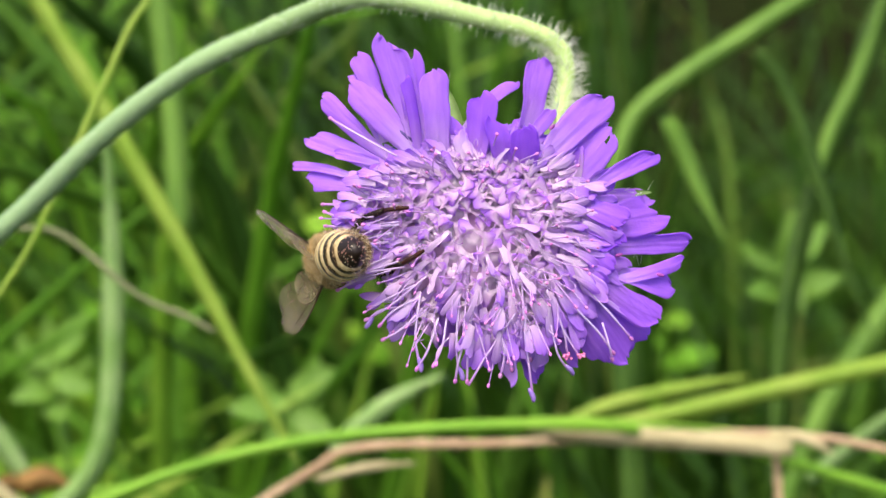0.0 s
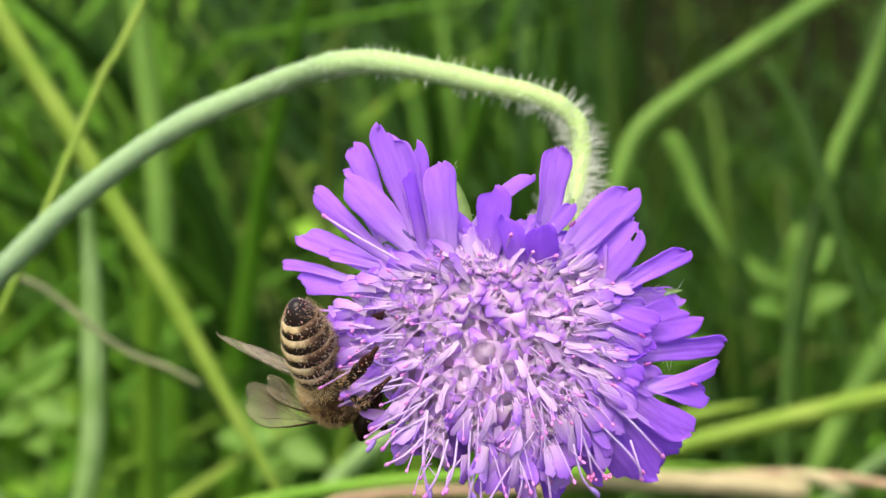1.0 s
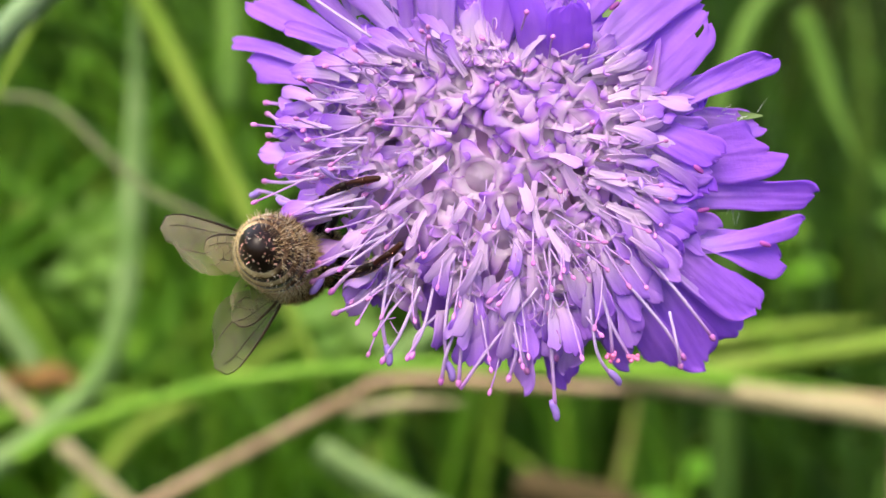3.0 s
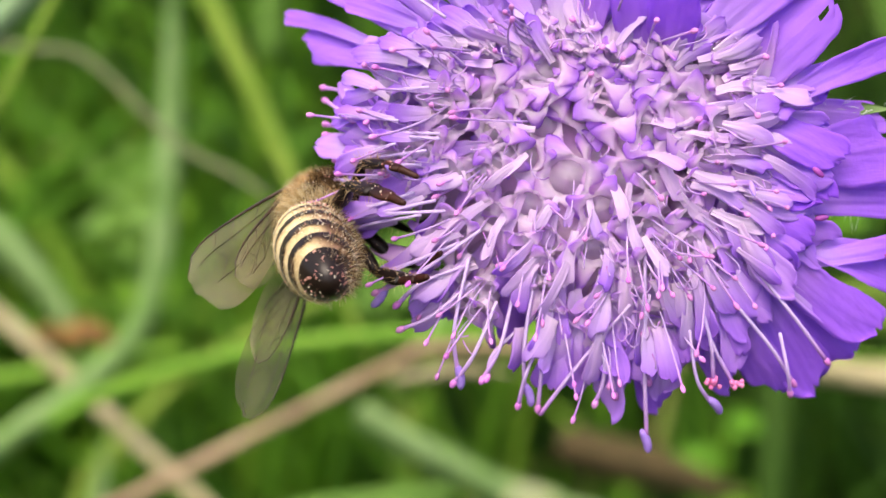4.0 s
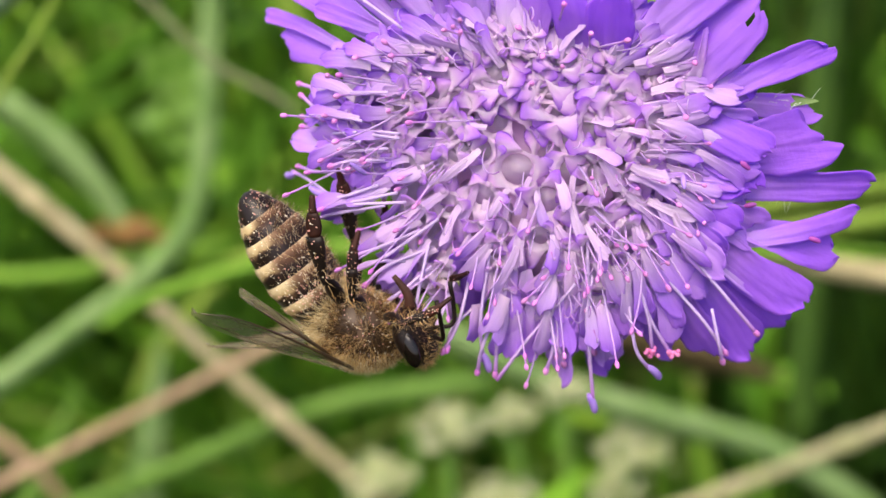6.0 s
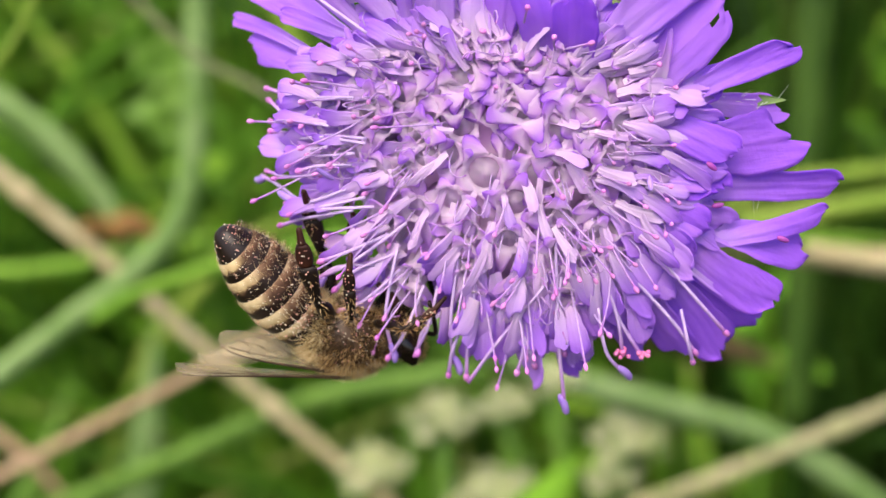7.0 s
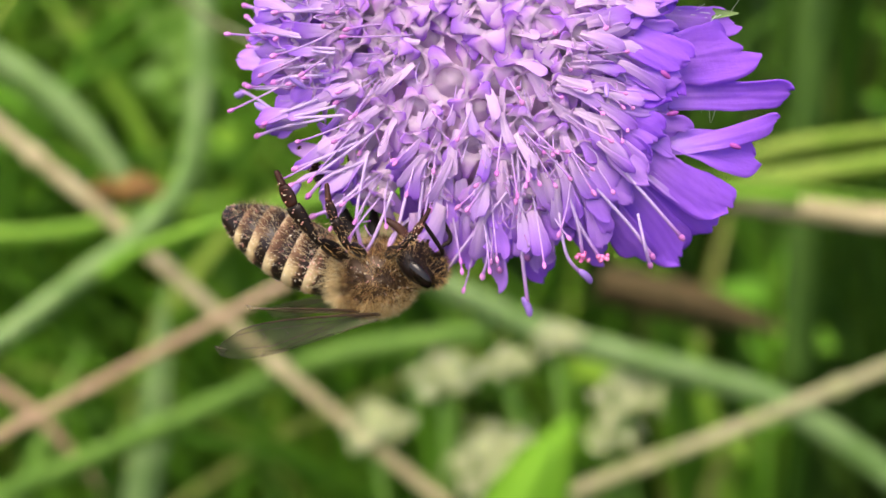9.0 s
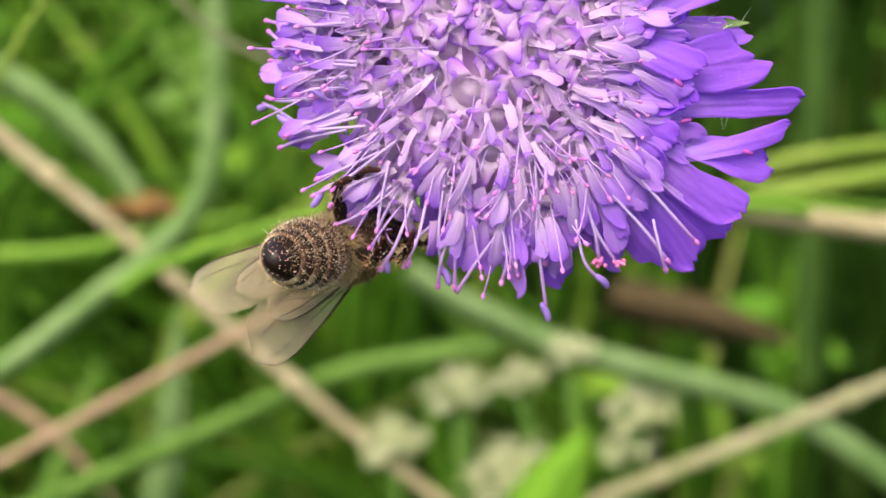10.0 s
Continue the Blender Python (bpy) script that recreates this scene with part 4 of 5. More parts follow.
def floret_mesh(seed, height, mouth, lobe_length, big, spread, narrow, deep):
    """A funnel corolla in one sheet: slender tube, wide pale throat and four or five unequal lobes."""
    r = random.Random(seed)
    n = 4
    per = 8
    lobes = []
    for k in range(n):
        out = max(0.0, math.cos(2 * math.pi * (k + 0.5) / n))
        lobes.append((lobe_length * r.uniform(0.75, 1.25) + big * out ** 2, radians(spread + r.uniform(-14, 16)), r.uniform(-0.5, 0.5), r.uniform(0, 6.3), r.uniform(-0.22, 0.22)))
    h = height
    wall = [(0.26, 0.0, 0.05), (0.34, 0.45, 0.2), (0.52, 0.80, 0.34), (0.84, 0.95, 0.40), (1.0, 1.0, 0.46)]
    radii = [0.27, 0.34] + [mouth * w[0] for w in wall[2:]]
    rings = [(radii[i], wall[i][1] * h, wall[i][2]) for i in range(5)]
    nu = 6
    b = Build()
    top, low, al, un = [], [], [], []
    cols = n * per
    for i in range(5 + nu):
        for c in range(cols):
            k = c // per
            v = min(1.0, max(-1.0, -1 + 2 * (c % per) / (per - 1) * 0.98 + 0.02))
            ln, lift, skew, ph, turn = lobes[k]
            mid = 2 * math.pi * (k + 0.5) / n
            if i < 5:
                rad, z, a = rings[i]
                ang = mid + v * math.pi / n * (0.97 if i > 2 else 1.0)
                z += 0.10 * math.cos(3 * ang + ph) * (i / 4) ** 2
            else:
                u = (i - 4) / nu
                shape = max(0.10, 1 - abs(v) ** 2.6) ** 0.55 + 0.10 * math.sin(3 * v + ph) * (1 - v * v)
                ell = u * ln * shape * (1 + skew * 0.35 * v)
                bend = lift - (0.25 + 0.7 * skew) * u * u
                rad = mouth + ell * math.cos(bend)
                z = h + ell * math.sin(bend) + 0.12 * ln * u * math.sin(2.2 * v + ph) + 0.10 * math.cos(3 * mid + ph)
                ang = mid + turn * u + v * math.pi / n * 0.97 * (1 - narrow * u) * mouth / (mouth + (rad - mouth) * (0.35 + narrow))
                a = 0.5 + 0.5 * min(1.0, u * (0.45 + 0.55 * shape) + 0.06 * abs(v))
            if i > 2:
                kink = noise.noise((3.1 * ang + seed, 2.3 * z + seed, 1.7 * rad))
                rad, z = rad + 0.10 * kink, z + 0.13 * noise.noise((2.9 * rad + seed, 4.3 * ang, seed * 0.7))
            top.append(Vector((rad * math.cos(ang), rad * math.sin(ang), z)) * MM)
            low.append(Vector(((rad + 0.05) * math.cos(ang), (rad + 0.05) * math.sin(ang), z - 0.04)) * MM)
            al.append(a)
            un.append(deep * min(1.0, max(0.0, (a - 0.5) * 3.0)))
    faces, o = [], len(top)
    for i in range(4 + nu):
        for c in range(cols):
            if i >= 4 and c % per == per - 1:
                continue
            d = i * cols + (c + 1) % cols
            q = (i * cols + c, i * cols + cols + c, d + cols, d)
            faces += [q, tuple(o + x for x in reversed(q))]
    e = (4 + nu) * cols
    faces += [(e + c, o + e + c, o + e + c + 1, e + c + 1) for c in range(cols) if c % per < per - 1]
    b.add(top + low, faces, 0, al + al, un + un)
    # the dim bottom of the throat
    tube(b, [Vector((0, 0, z * h * MM)) for z in (0.88, 0.935)], [0.62 * mouth * MM, 0.78 * mouth * MM], 10, 0, True, [0.40, 0.40])
    return b.mesh("floret", [disc_mat])


def stamen_mesh(seed, length, kind):
    """A pale thread that carries a pink knob, a violet anther or a curl at its end."""
    r = random.Random(seed)
    b = Build()
    ln = length * MM
    bx, by = r.uniform(-0.22, 0.22) * ln, r.uniform(-0.22, 0.22) * ln
    pts = spline([(0, 0, -0.8 * MM), (bx * 0.1, by * 0.1, ln * 0.3), (bx * 0.5, by * 0.5, ln * 0.7), (bx, by, ln)], 4)
    if kind == 2:
        ln *= 0.6
        pts = spline([(0, 0, -0.8 * MM), (bx * 0.2, by * 0.2, ln * 0.6), (bx * 0.9, by * 0.5, ln), (bx * 1.5, by * 1.0, ln * 0.92), (bx * 1.6, by * 1.5, ln * 0.76)], 4)
    n = len(pts)
    rad = 0.055 if kind != 2 else 0.034
    tube(b, pts, [MM * rad * (0.85 + 0.25 * i / n) for i in range(n)], 6, 0, True, [i / (n - 1) for i in range(n)])
    end, d = pts[-1], (pts[-1] - pts[-2]).normalized()
    if kind == 0:
        q = d.to_track_quat("Y", "Z").to_matrix()
        ellipsoid(b, end, 0.135 * MM, 0.24 * MM, 0.135 * MM, q, 6, 8, 1)
    elif kind == 1:
        lean = (d + Vector((r.uniform(-0.7, 0.7), r.uniform(-0.7, 0.7), 0))).normalized()
        q = lean.to_track_quat("Y", "Z").to_matrix()
        ellipsoid(b, end + lean * 0.4 * MM, 0.16 * MM, 0.72 * MM, 0.19 * MM, q, 8, 8, 1)
    return b.mesh("stamen", [filament_mat, (anther_mat, spent_mat, filament_mat)[kind]])


CENTRE = [floret_mesh(s, 5.2, 0.90 + 0.07 * (s % 3), 0.85, (0.2, 0.5, 0.3)[s % 3], (16, 4, 26, 10)[s % 4], 0.45, 0.75) for s in range(10)]
FLORETS = [floret_mesh(20 + s, 5.4, 0.72 + 0.06 * (s % 3), 0.55, (1.4, 2.2, 1.7, 2.6)[s % 4], (14, 2, 22, 8)[s % 4], 0.42, 0.45) for s in range(14)]
OUTER = [floret_mesh(40 + s, 5.6, 0.52 + 0.05 * (s % 3), 0.42, (2.8, 4.0, 3.3, 4.6)[s % 4], (16, 4, 24, 10)[s % 4], 0.40 + 0.05 * (s % 4), 0.30) for s in range(18)]
KNOBBED = [stamen_mesh(s, 2.4 + 0.5 * (s % 6), 0) for s in range(12)]
CURLED = [stamen_mesh(20 + s, 2.2 + 0.4 * (s % 5), 2) for s in range(10)]
SPENT = [stamen_mesh(40 + s, 2.4 + 0.3 * (s % 3), 1) for s in range(4)]


def disc():
    """Florets over a flat-topped cushion that reaches further down and to one side than up."""
    r = random.Random(11)
    count = 100
    for i in range(count + 24):
        # the last ones crowd the lower half
        rho = ((i + 0.6) / count) ** 0.47 if i < count else r.uniform(0.42, 0.98)
        phi = i * 2.39996 + r.uniform(-0.15, 0.15) if i < count else radians(r.uniform(170, 375))
        c, s = math.cos(phi), math.sin(phi)
        far = 1 / (abs(c / (7.4 if c > 0 else 10.2)) ** 2.4 + abs(s / (4.0 if s > 0 else 10.2)) ** 2.4) ** (1 / 2.4)
        x, y = -0.8 + c * far * rho + r.uniform(-0.25, 0.25), 1.1 + s * far * rho + r.uniform(-0.25, 0.25)
        top = Vector((x, y, 7.9 - (0.11 * max(0.0, -x - 8.5) ** 2 if x < 0 else 0.012 * x * x) + (0.04 * y if y > 0 else -0.010 * y * y) + r.uniform(-0.30, 0.30) - (0.5 if i < 2 else 0.0))) * MM
        tilt = radians(44) * rho ** 1.15 * (0.75 if s > 0 else 1.0)
        lean = Vector((c * math.sin(tilt), s * math.sin(tilt) - 0.06, math.cos(tilt))).normalized()
        out = Vector((c, s, 0))
        out = (out - lean * out.dot(lean)).normalized()
        kind = CENTRE if rho < (0.62 if s > -0.2 else 0.45) else FLORETS if rho < 0.76 else OUTER
        high = (5.2 if kind is CENTRE else 5.4 if kind is FLORETS else 5.6) * MM
        size = r.uniform(0.90, 1.12) * (0.86 if s < -0.1 and rho > 0.4 else 1.0)
        m = Matrix((out, lean.cross(out), lean)).transposed().to_4x4()
        m.translation = top - lean * high * size
        m = m @ Matrix.Rotation(r.uniform(-0.5, 0.5), 4, "Z") @ Matrix.Scale(size, 4)
        fl = part("floret", r.choice(kind), plant, m)
        low = min(1.0, max(0.0, -s) + max(0.0, -c) * 0.7)
        k = r.choice((2, 3, 4)) if low > 0.5 else r.choice((0, 1, 1, 2))
        if kind is CENTRE:
            k = r.choice((0, 0, 1)) if s > -0.2 else r.choice((1, 1, 2))
        for j in range(k):
            a = r.uniform(0, 6.283)
            sway = Vector((math.cos(a) * 0.35 + 0.45 * low, math.sin(a) * 0.35, 1))
            sm = aim(sway, (math.cos(a) * 0.4 * MM, math.sin(a) * 0.4 * MM, high * 0.95), r.uniform(0, 6.3))
            sc = 0.62 + 0.28 * low + r.uniform(-0.12, 0.2)
            pick = r.random()
            kindred = SPENT if pick > 0.96 and kind is OUTER and s < 0.3 else KNOBBED if pick > (0.40 if low > 0.5 else 0.6) else CURLED
            part("stamen", r.choice(kindred), fl, sm @ Matrix.Diagonal((1, 1, sc, 1)))


def thatch():
    """The long outward lobes of the middle florets, laid over each other from the centre to the rim."""
    r = random.Random(5)
    kinds = []
    for k in range(28):
        b = Build()
        petal(b, r.uniform(1.9, 3.1) * MM, r.uniform(0.62, 1.05) * MM, r.uniform(0.45, 0.7), r.uniform(-0.35, 0.35) * MM, r.choice((0.0, 0.2, 0.4, 0.6)), 700 + k, False, r.choice((0.55, 0.7, 0.85, 1.1)) if k < 14 else r.uniform(0.18, 0.50))
        kinds.append(b.mesh("floret_lobe", [lobe_mat]))
    count = 230
    for i in range(count):
        phi = i * 2.39996 + r.uniform(-0.3, 0.3)
        c, s = math.cos(phi), math.sin(phi)
        start = 0.55 if s > -0.1 else 0.22
        rho = start + (0.98 - start) * ((i + 0.5) / count) ** 0.62
        far = 1 / (abs(c / (7.4 if c > 0 else 10.2)) ** 2.4 + abs(s / (4.0 if s > 0 else 10.2)) ** 2.4) ** (1 / 2.4)
        x, y = -0.8 + c * far * rho, 1.1 + s * far * rho
        z = 8.0 - (0.11 * max(0.0, -x - 8.5) ** 2 if x < 0 else 0.012 * x * x) + (0.04 * y if y > 0 else -0.010 * y * y) + r.uniform(-0.15, 0.30)
        a = phi + r.uniform(-0.45, 0.45)
        d = Vector((math.cos(a), math.sin(a), r.uniform(-0.15, 0.50) - 0.35 * rho)).normalized()
        side = d.cross(Vector((0, 0, 1))).normalized()
        m = Matrix((side, d, side.cross(d).normalized())).transposed().to_4x4()
        m.translation = Vector((x, y, z)) * MM
        m = m @ Matrix.Rotation(radians(r.uniform(-45, 45)), 4, "Y") @ Matrix.Scale(r.uniform(0.8, 1.1) * (0.68 + 0.37 * rho), 4)
        part("floret_lobe", r.choice(kinds[14:] if r.random() > rho * rho * 1.25 else kinds[:14]), plant, m)


disc()
thatch()

# long threads beyond the rim, root and tip in millimetres; end: 0 knob, 1 spent anther, 2 pink pollen, 3 bare, 4 hanging anther
FRINGE_SIDE = [
    (-10.7, 0.9, 7.7, -13.6, 1.7, 5.0, 0),
    (-11.0, 0.0, 7.4, -13.8, -0.2, 4.5, 0),
    (-10.8, -0.5, 7.5, -13.6, -0.8, 4.8, 0),
    (-10.9, -1.8, 7.4, -13.6, -1.9, 5.7, 0),
    (-9.8, -2.7, 7.9, -12.2, -3.2, 7.0, 1),
    (-7.2, -7.1, 7.7, -9.5, -8.7, 7.8, 0),
    (-7.8, -5.1, 8.0, -10.4, -6.2, 7.8, 0),
    (-8.4, -6.5, 7.8, -10.6, -7.1, 7.6, 1),
    (-7.4, -6.2, 7.8, -9.7, -7.6, 7.9, 0),
    (-9.7, 2.1, 8.3, -13.7, 2.3, 5.0, 0),
    (-8.9, 6.0, 8.8, -12.6, 8.7, 7.2, 0),
    (-9.3, 0.2, 8.0, -13.6, 0.6, 4.8, 0),
    (-9.3, -0.1, 8.0, -13.6, 0.1, 4.8, 0),
]
FRINGE_LOW = [
    (-6.6, -6.8, 7.8, -6.9, -10.7, 7.6, 1),
    (-5.7, -8.3, 7.6, -7.1, -11.1, 7.5, 0),
    (-4.6, -9.2, 6.9, -5.6, -10.8, 7.5, 0),
    (-3.2, -9.2, 6.9, -4.2, -12.2, 6.3, 0),
    (-2.7, -7.9, 7.1, -3.3, -12.3, 6.2, 0),
    (-3.6, -7.3, 7.2, -3.9, -11.6, 6.4, 1),
    (-0.3, -8.7, 7.0, -3.2, -12.6, 6.2, 3),
    (-0.6, -9.2, 6.9, -0.7, -12.0, 6.3, 0),
    (-0.5, -9.7, 6.9, 0.2, -11.6, 6.4, 0),
    (1.4, -6.7, 7.3, 1.7, -13.6, 6.0, 4),
    (1.6, -7.9, 7.1, 1.7, -10.9, 6.5, 0),
]
FRINGE_MORE = [
    (3.7, -9.3, 6.8, 4.6, -11.9, 6.1, 1),
    (3.6, -7.0, 7.1, 4.6, -10.8, 6.4, 2),
    (3.8, -7.1, 7.1, 5.5, -10.9, 6.3, 2),
    (5.9, -7.9, 6.8, 8.2, -10.8, 6.0, 0),
    (6.5, -6.0, 7.0, 9.7, -9.8, 5.9, 0),
    (7.6, -9.2, 6.4, 8.1, -11.3, 5.9, 0),
    (-9.6, -0.8, 7.9, -13.0, -1.1, 5.4, 0),
    (-9.4, -1.4, 8.0, -11.5, -1.7, 7.6, 0),
    (-12.0, -3.1, 6.6, -14.4, -2.3, 3.8, 1),
    (-9.1, -3.0, 8.0, -12.3, -3.4, 6.9, 0),
    (-8.8, -3.5, 8.0, -12.4, -4.0, 6.8, 0),
    (-9.7, -3.8, 7.8, -12.8, -4.6, 6.4, 0),
    (-7.2, -4.9, 8.0, -10.7, -7.1, 7.6, 0),
    (-4.8, -7.8, 7.1, -5.8, -10.9, 7.5, 0),
]


def fringe():
    r = random.Random(31)
    for k, (x0, y0, z0, x1, y1, z1, kind) in enumerate(FRINGE_SIDE + FRINGE_LOW + FRINGE_MORE):
        root, tip = Vector((x0, y0, z0)) * MM, Vector((x1, y1, z1)) * MM
        root = root - (tip - root) * 0.35 + Vector((0, 0, 0.2 * MM))
        across = (tip - root).cross(Vector((0, 0, 1))).normalized()
        mid = root.lerp(tip, 0.6) + (across * r.uniform(-0.35, 0.35) + Vector((0, 0, r.uniform(0.1, 0.6)))) * MM
        b = Build()
        pts = spline([root, mid, tip], 6)
        tube(b, pts, [MM * (0.078 + 0.002 * i) for i in range(len(pts))], 6, 0, True, [i / (len(pts) - 1) for i in range(len(pts))])
        d = (tip - mid).normalized()
        if kind in (0, 2):
            q = d.to_track_quat("Y", "Z").to_matrix()
            ellipsoid(b, tip, 0.16 * MM, 0.26 * MM, 0.16 * MM, q, 8, 8, 1)
        if kind == 2:
            for i in range(9):
                ellipsoid(b, tip + Vector((r.gauss(0, 0.22), r.gauss(0, 0.14), r.gauss(0, 0.1))) * MM, 0.13 * MM, 0.13 * MM, 0.13 * MM, None, 4, 6, 1)
        if kind in (1, 4):
            bend = (d + across * r.uniform(-0.6, 0.6)).normalized() if kind == 1 else (d - across * 0.35).normalized()
            start = tip - d * 0.5 * MM + (across * 0.22 * MM if kind == 4 else Vector())
            an = spline([start, start + bend * 0.7 * MM, start + bend * 1.25 * MM + across * 0.15 * MM], 4)
            tube(b, an, [MM * w for w in (0.10, 0.17, 0.20, 0.21, 0.20, 0.20, 0.19, 0.16, 0.08)], 7, 1)
        part("stamen", b.mesh("stamen", [thread_mat, (anther_mat, spent_mat, pink_mat, anther_mat, spent_mat)[kind]]), plant)


fringe()


# ---- the honey bee: y forward, z towards its back ----
bee = new("honey_bee")
bee.scale = (1.07, 1.07, 1.07)
tagged(bee, "striped brown honey bee dusted with pollen clinging to the flower", "bee")


def fur(b, centre, rx, ry, rz, count, length, seed, keep, slot=0, lean=-0.5):
    r = random.Random(seed)
    k = 0
    while k < count:
        d = Vector((r.gauss(0, 1), r.gauss(0, 1), r.gauss(0, 1))).normalized()
        if not keep(d):
            continue
        k += 1
        p = Vector(centre) + Vector((d.x * rx, d.y * ry, d.z * rz))
        nor = Vector((d.x / rx, d.y / ry, d.z / rz)).normalized()
        ln = length * r.uniform(0.5, 1.15)
        way = (nor + Vector((r.gauss(0, 0.3), lean + r.gauss(0, 0.3), r.gauss(0, 0.3)))).normalized()
        side = way.cross(Vector((r.gauss(0, 1), r.gauss(0, 1), r.gauss(0, 1)))).normalized() * ln * 0.036
        b.add([p - side, p + side, p + way * ln], [(0, 1, 2)], slot)


def bee_thorax():
    b = Build()
    ellipsoid(b, (0, 0, 0), 1.85 * MM, 2.15 * MM, 1.8 * MM, None, 14, 18)
    th = part("thorax", b.mesh("thorax", [skin_mat]), bee, None, "furry tan thorax")
    h = Build()
    fur(h, (0, 0, 0), 1.85 * MM, 2.15 * MM, 1.8 * MM, 11000, 0.42 * MM, 1, lambda d: d.z > 0.15 + 0.5 * noise.noise((d.x * 4, d.y * 4, d.z * 4)), 0, -0.2)
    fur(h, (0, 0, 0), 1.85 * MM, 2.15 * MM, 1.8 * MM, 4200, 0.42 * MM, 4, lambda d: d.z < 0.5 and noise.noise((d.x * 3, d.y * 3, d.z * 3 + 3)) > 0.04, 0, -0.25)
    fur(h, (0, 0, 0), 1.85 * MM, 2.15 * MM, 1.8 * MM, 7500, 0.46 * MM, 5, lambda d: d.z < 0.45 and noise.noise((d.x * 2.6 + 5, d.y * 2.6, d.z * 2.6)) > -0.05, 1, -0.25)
    fur(h, (0, -1.3 * MM, -0.2 * MM), 1.5 * MM, 0.9 * MM, 1.5 * MM, 4500, 0.7 * MM, 6, lambda d: d.y < 0.5, 2, -0.4)
    fur(h, (0, 0, 0), 1.85 * MM, 2.15 * MM, 1.8 * MM, 3000, 0.55 * MM, 7, lambda d: d.z > 0.2, 2, -0.2)
    r = random.Random(17)
    pl = Build()
    for k in range(620):
        d = Vector((r.gauss(0, 1), r.gauss(0, 1), r.gauss(0, 1) - 0.6)).normalized()
        z = r.uniform(0.02, 0.045) * MM
        ellipsoid(pl, Vector((d.x * 2.0, d.y * 2.3, d.z * 1.95)) * MM, z, z, z, None, 3, 5, 0 if r.random() < 0.6 else 1)
    tagged(part("pollen", pl.mesh("pollen", [cream_mat, grain_mat]), th, None, "scattered pale and pink pollen grains"), kind="stuff")
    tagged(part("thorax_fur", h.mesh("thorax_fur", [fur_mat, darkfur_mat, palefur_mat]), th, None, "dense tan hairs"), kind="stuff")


def bee_head():
    b = Build()
    ellipsoid(b, (0, 0, 0), 1.6 * MM, 0.85 * MM, 1.5 * MM, None, 12, 18)
    hd = part("head", b.mesh("head", [chitin_mat]), bee, pose(0, 2.65 * MM, -0.85 * MM, -44, 0, 0), "dark triangular head")
    for s in (-1, 1):
        e = Build()
        ellipsoid(e, (0, 0, 0), 0.33 * MM, 0.46 * MM, 0.92 * MM, None, 12, 14)
        part("eye", e.mesh("eye", [eye_mat]), hd, pose(s * 1.32 * MM, 0.1 * MM, 0.15 * MM, 0, s * 12, s * -14), "glossy black compound eye")
        a = Build()
        pts = spline([(s * 0.3, 0.8, 0.1), (s * 0.75, 1.5, 0.4), (s * 0.95, 1.9, -0.3), (s * 1.0, 2.3, -1.5)], 4)
        tube(a, [p * MM for p in pts], [0.11 * MM] * len(pts), 7)
        part("antenna", a.mesh("antenna", [chitin_mat]), hd)
    t = Build()
    pts = spline([(0, 0.4, -1.3), (0, 0.6, -2.0), (0, 0.4, -3.0)], 4)
    tube(t, [p * MM for p in pts], [MM * (0.3 - 0.022 * i) for i in range(len(pts))], 8)
    part("proboscis", t.mesh("proboscis", [brownchitin_mat]), hd, None, "brown tongue")
    h = Build()
    fur(h, (0, 0, 0), 1.6 * MM, 0.85 * MM, 1.5 * MM, 1500, 0.34 * MM, 2, lambda d: abs(d.x) < 0.7, 0, 0.1)
    fur(h, (0, 0, 0), 1.6 * MM, 0.85 * MM, 1.5 * MM, 1400, 0.3 * MM, 12, lambda d: abs(d.x) < 0.9, 1, 0.1)
    tagged(part("head_fur", h.mesh("head_fur", [fur_mat, darkfur_mat]), hd, None, "short tan face hairs"), kind="stuff")


SEGMENTS = [(0.0, 1.4), (1.0, 2.5), (2.1, 3.6), (3.2, 4.65), (4.2, 5.5), (5.3, 6.6)]


def girth(y):
    """The abdomen's half width at y behind its waist."""
    u = min(1.0, y / 6.7)
    swell = math.sin(math.pi * min(1.0, 0.20 + 0.80 * u ** 1.05) * 0.985) ** 0.60
    return 1.86 * max(0.10, swell) * (1 - 0.08 * u)


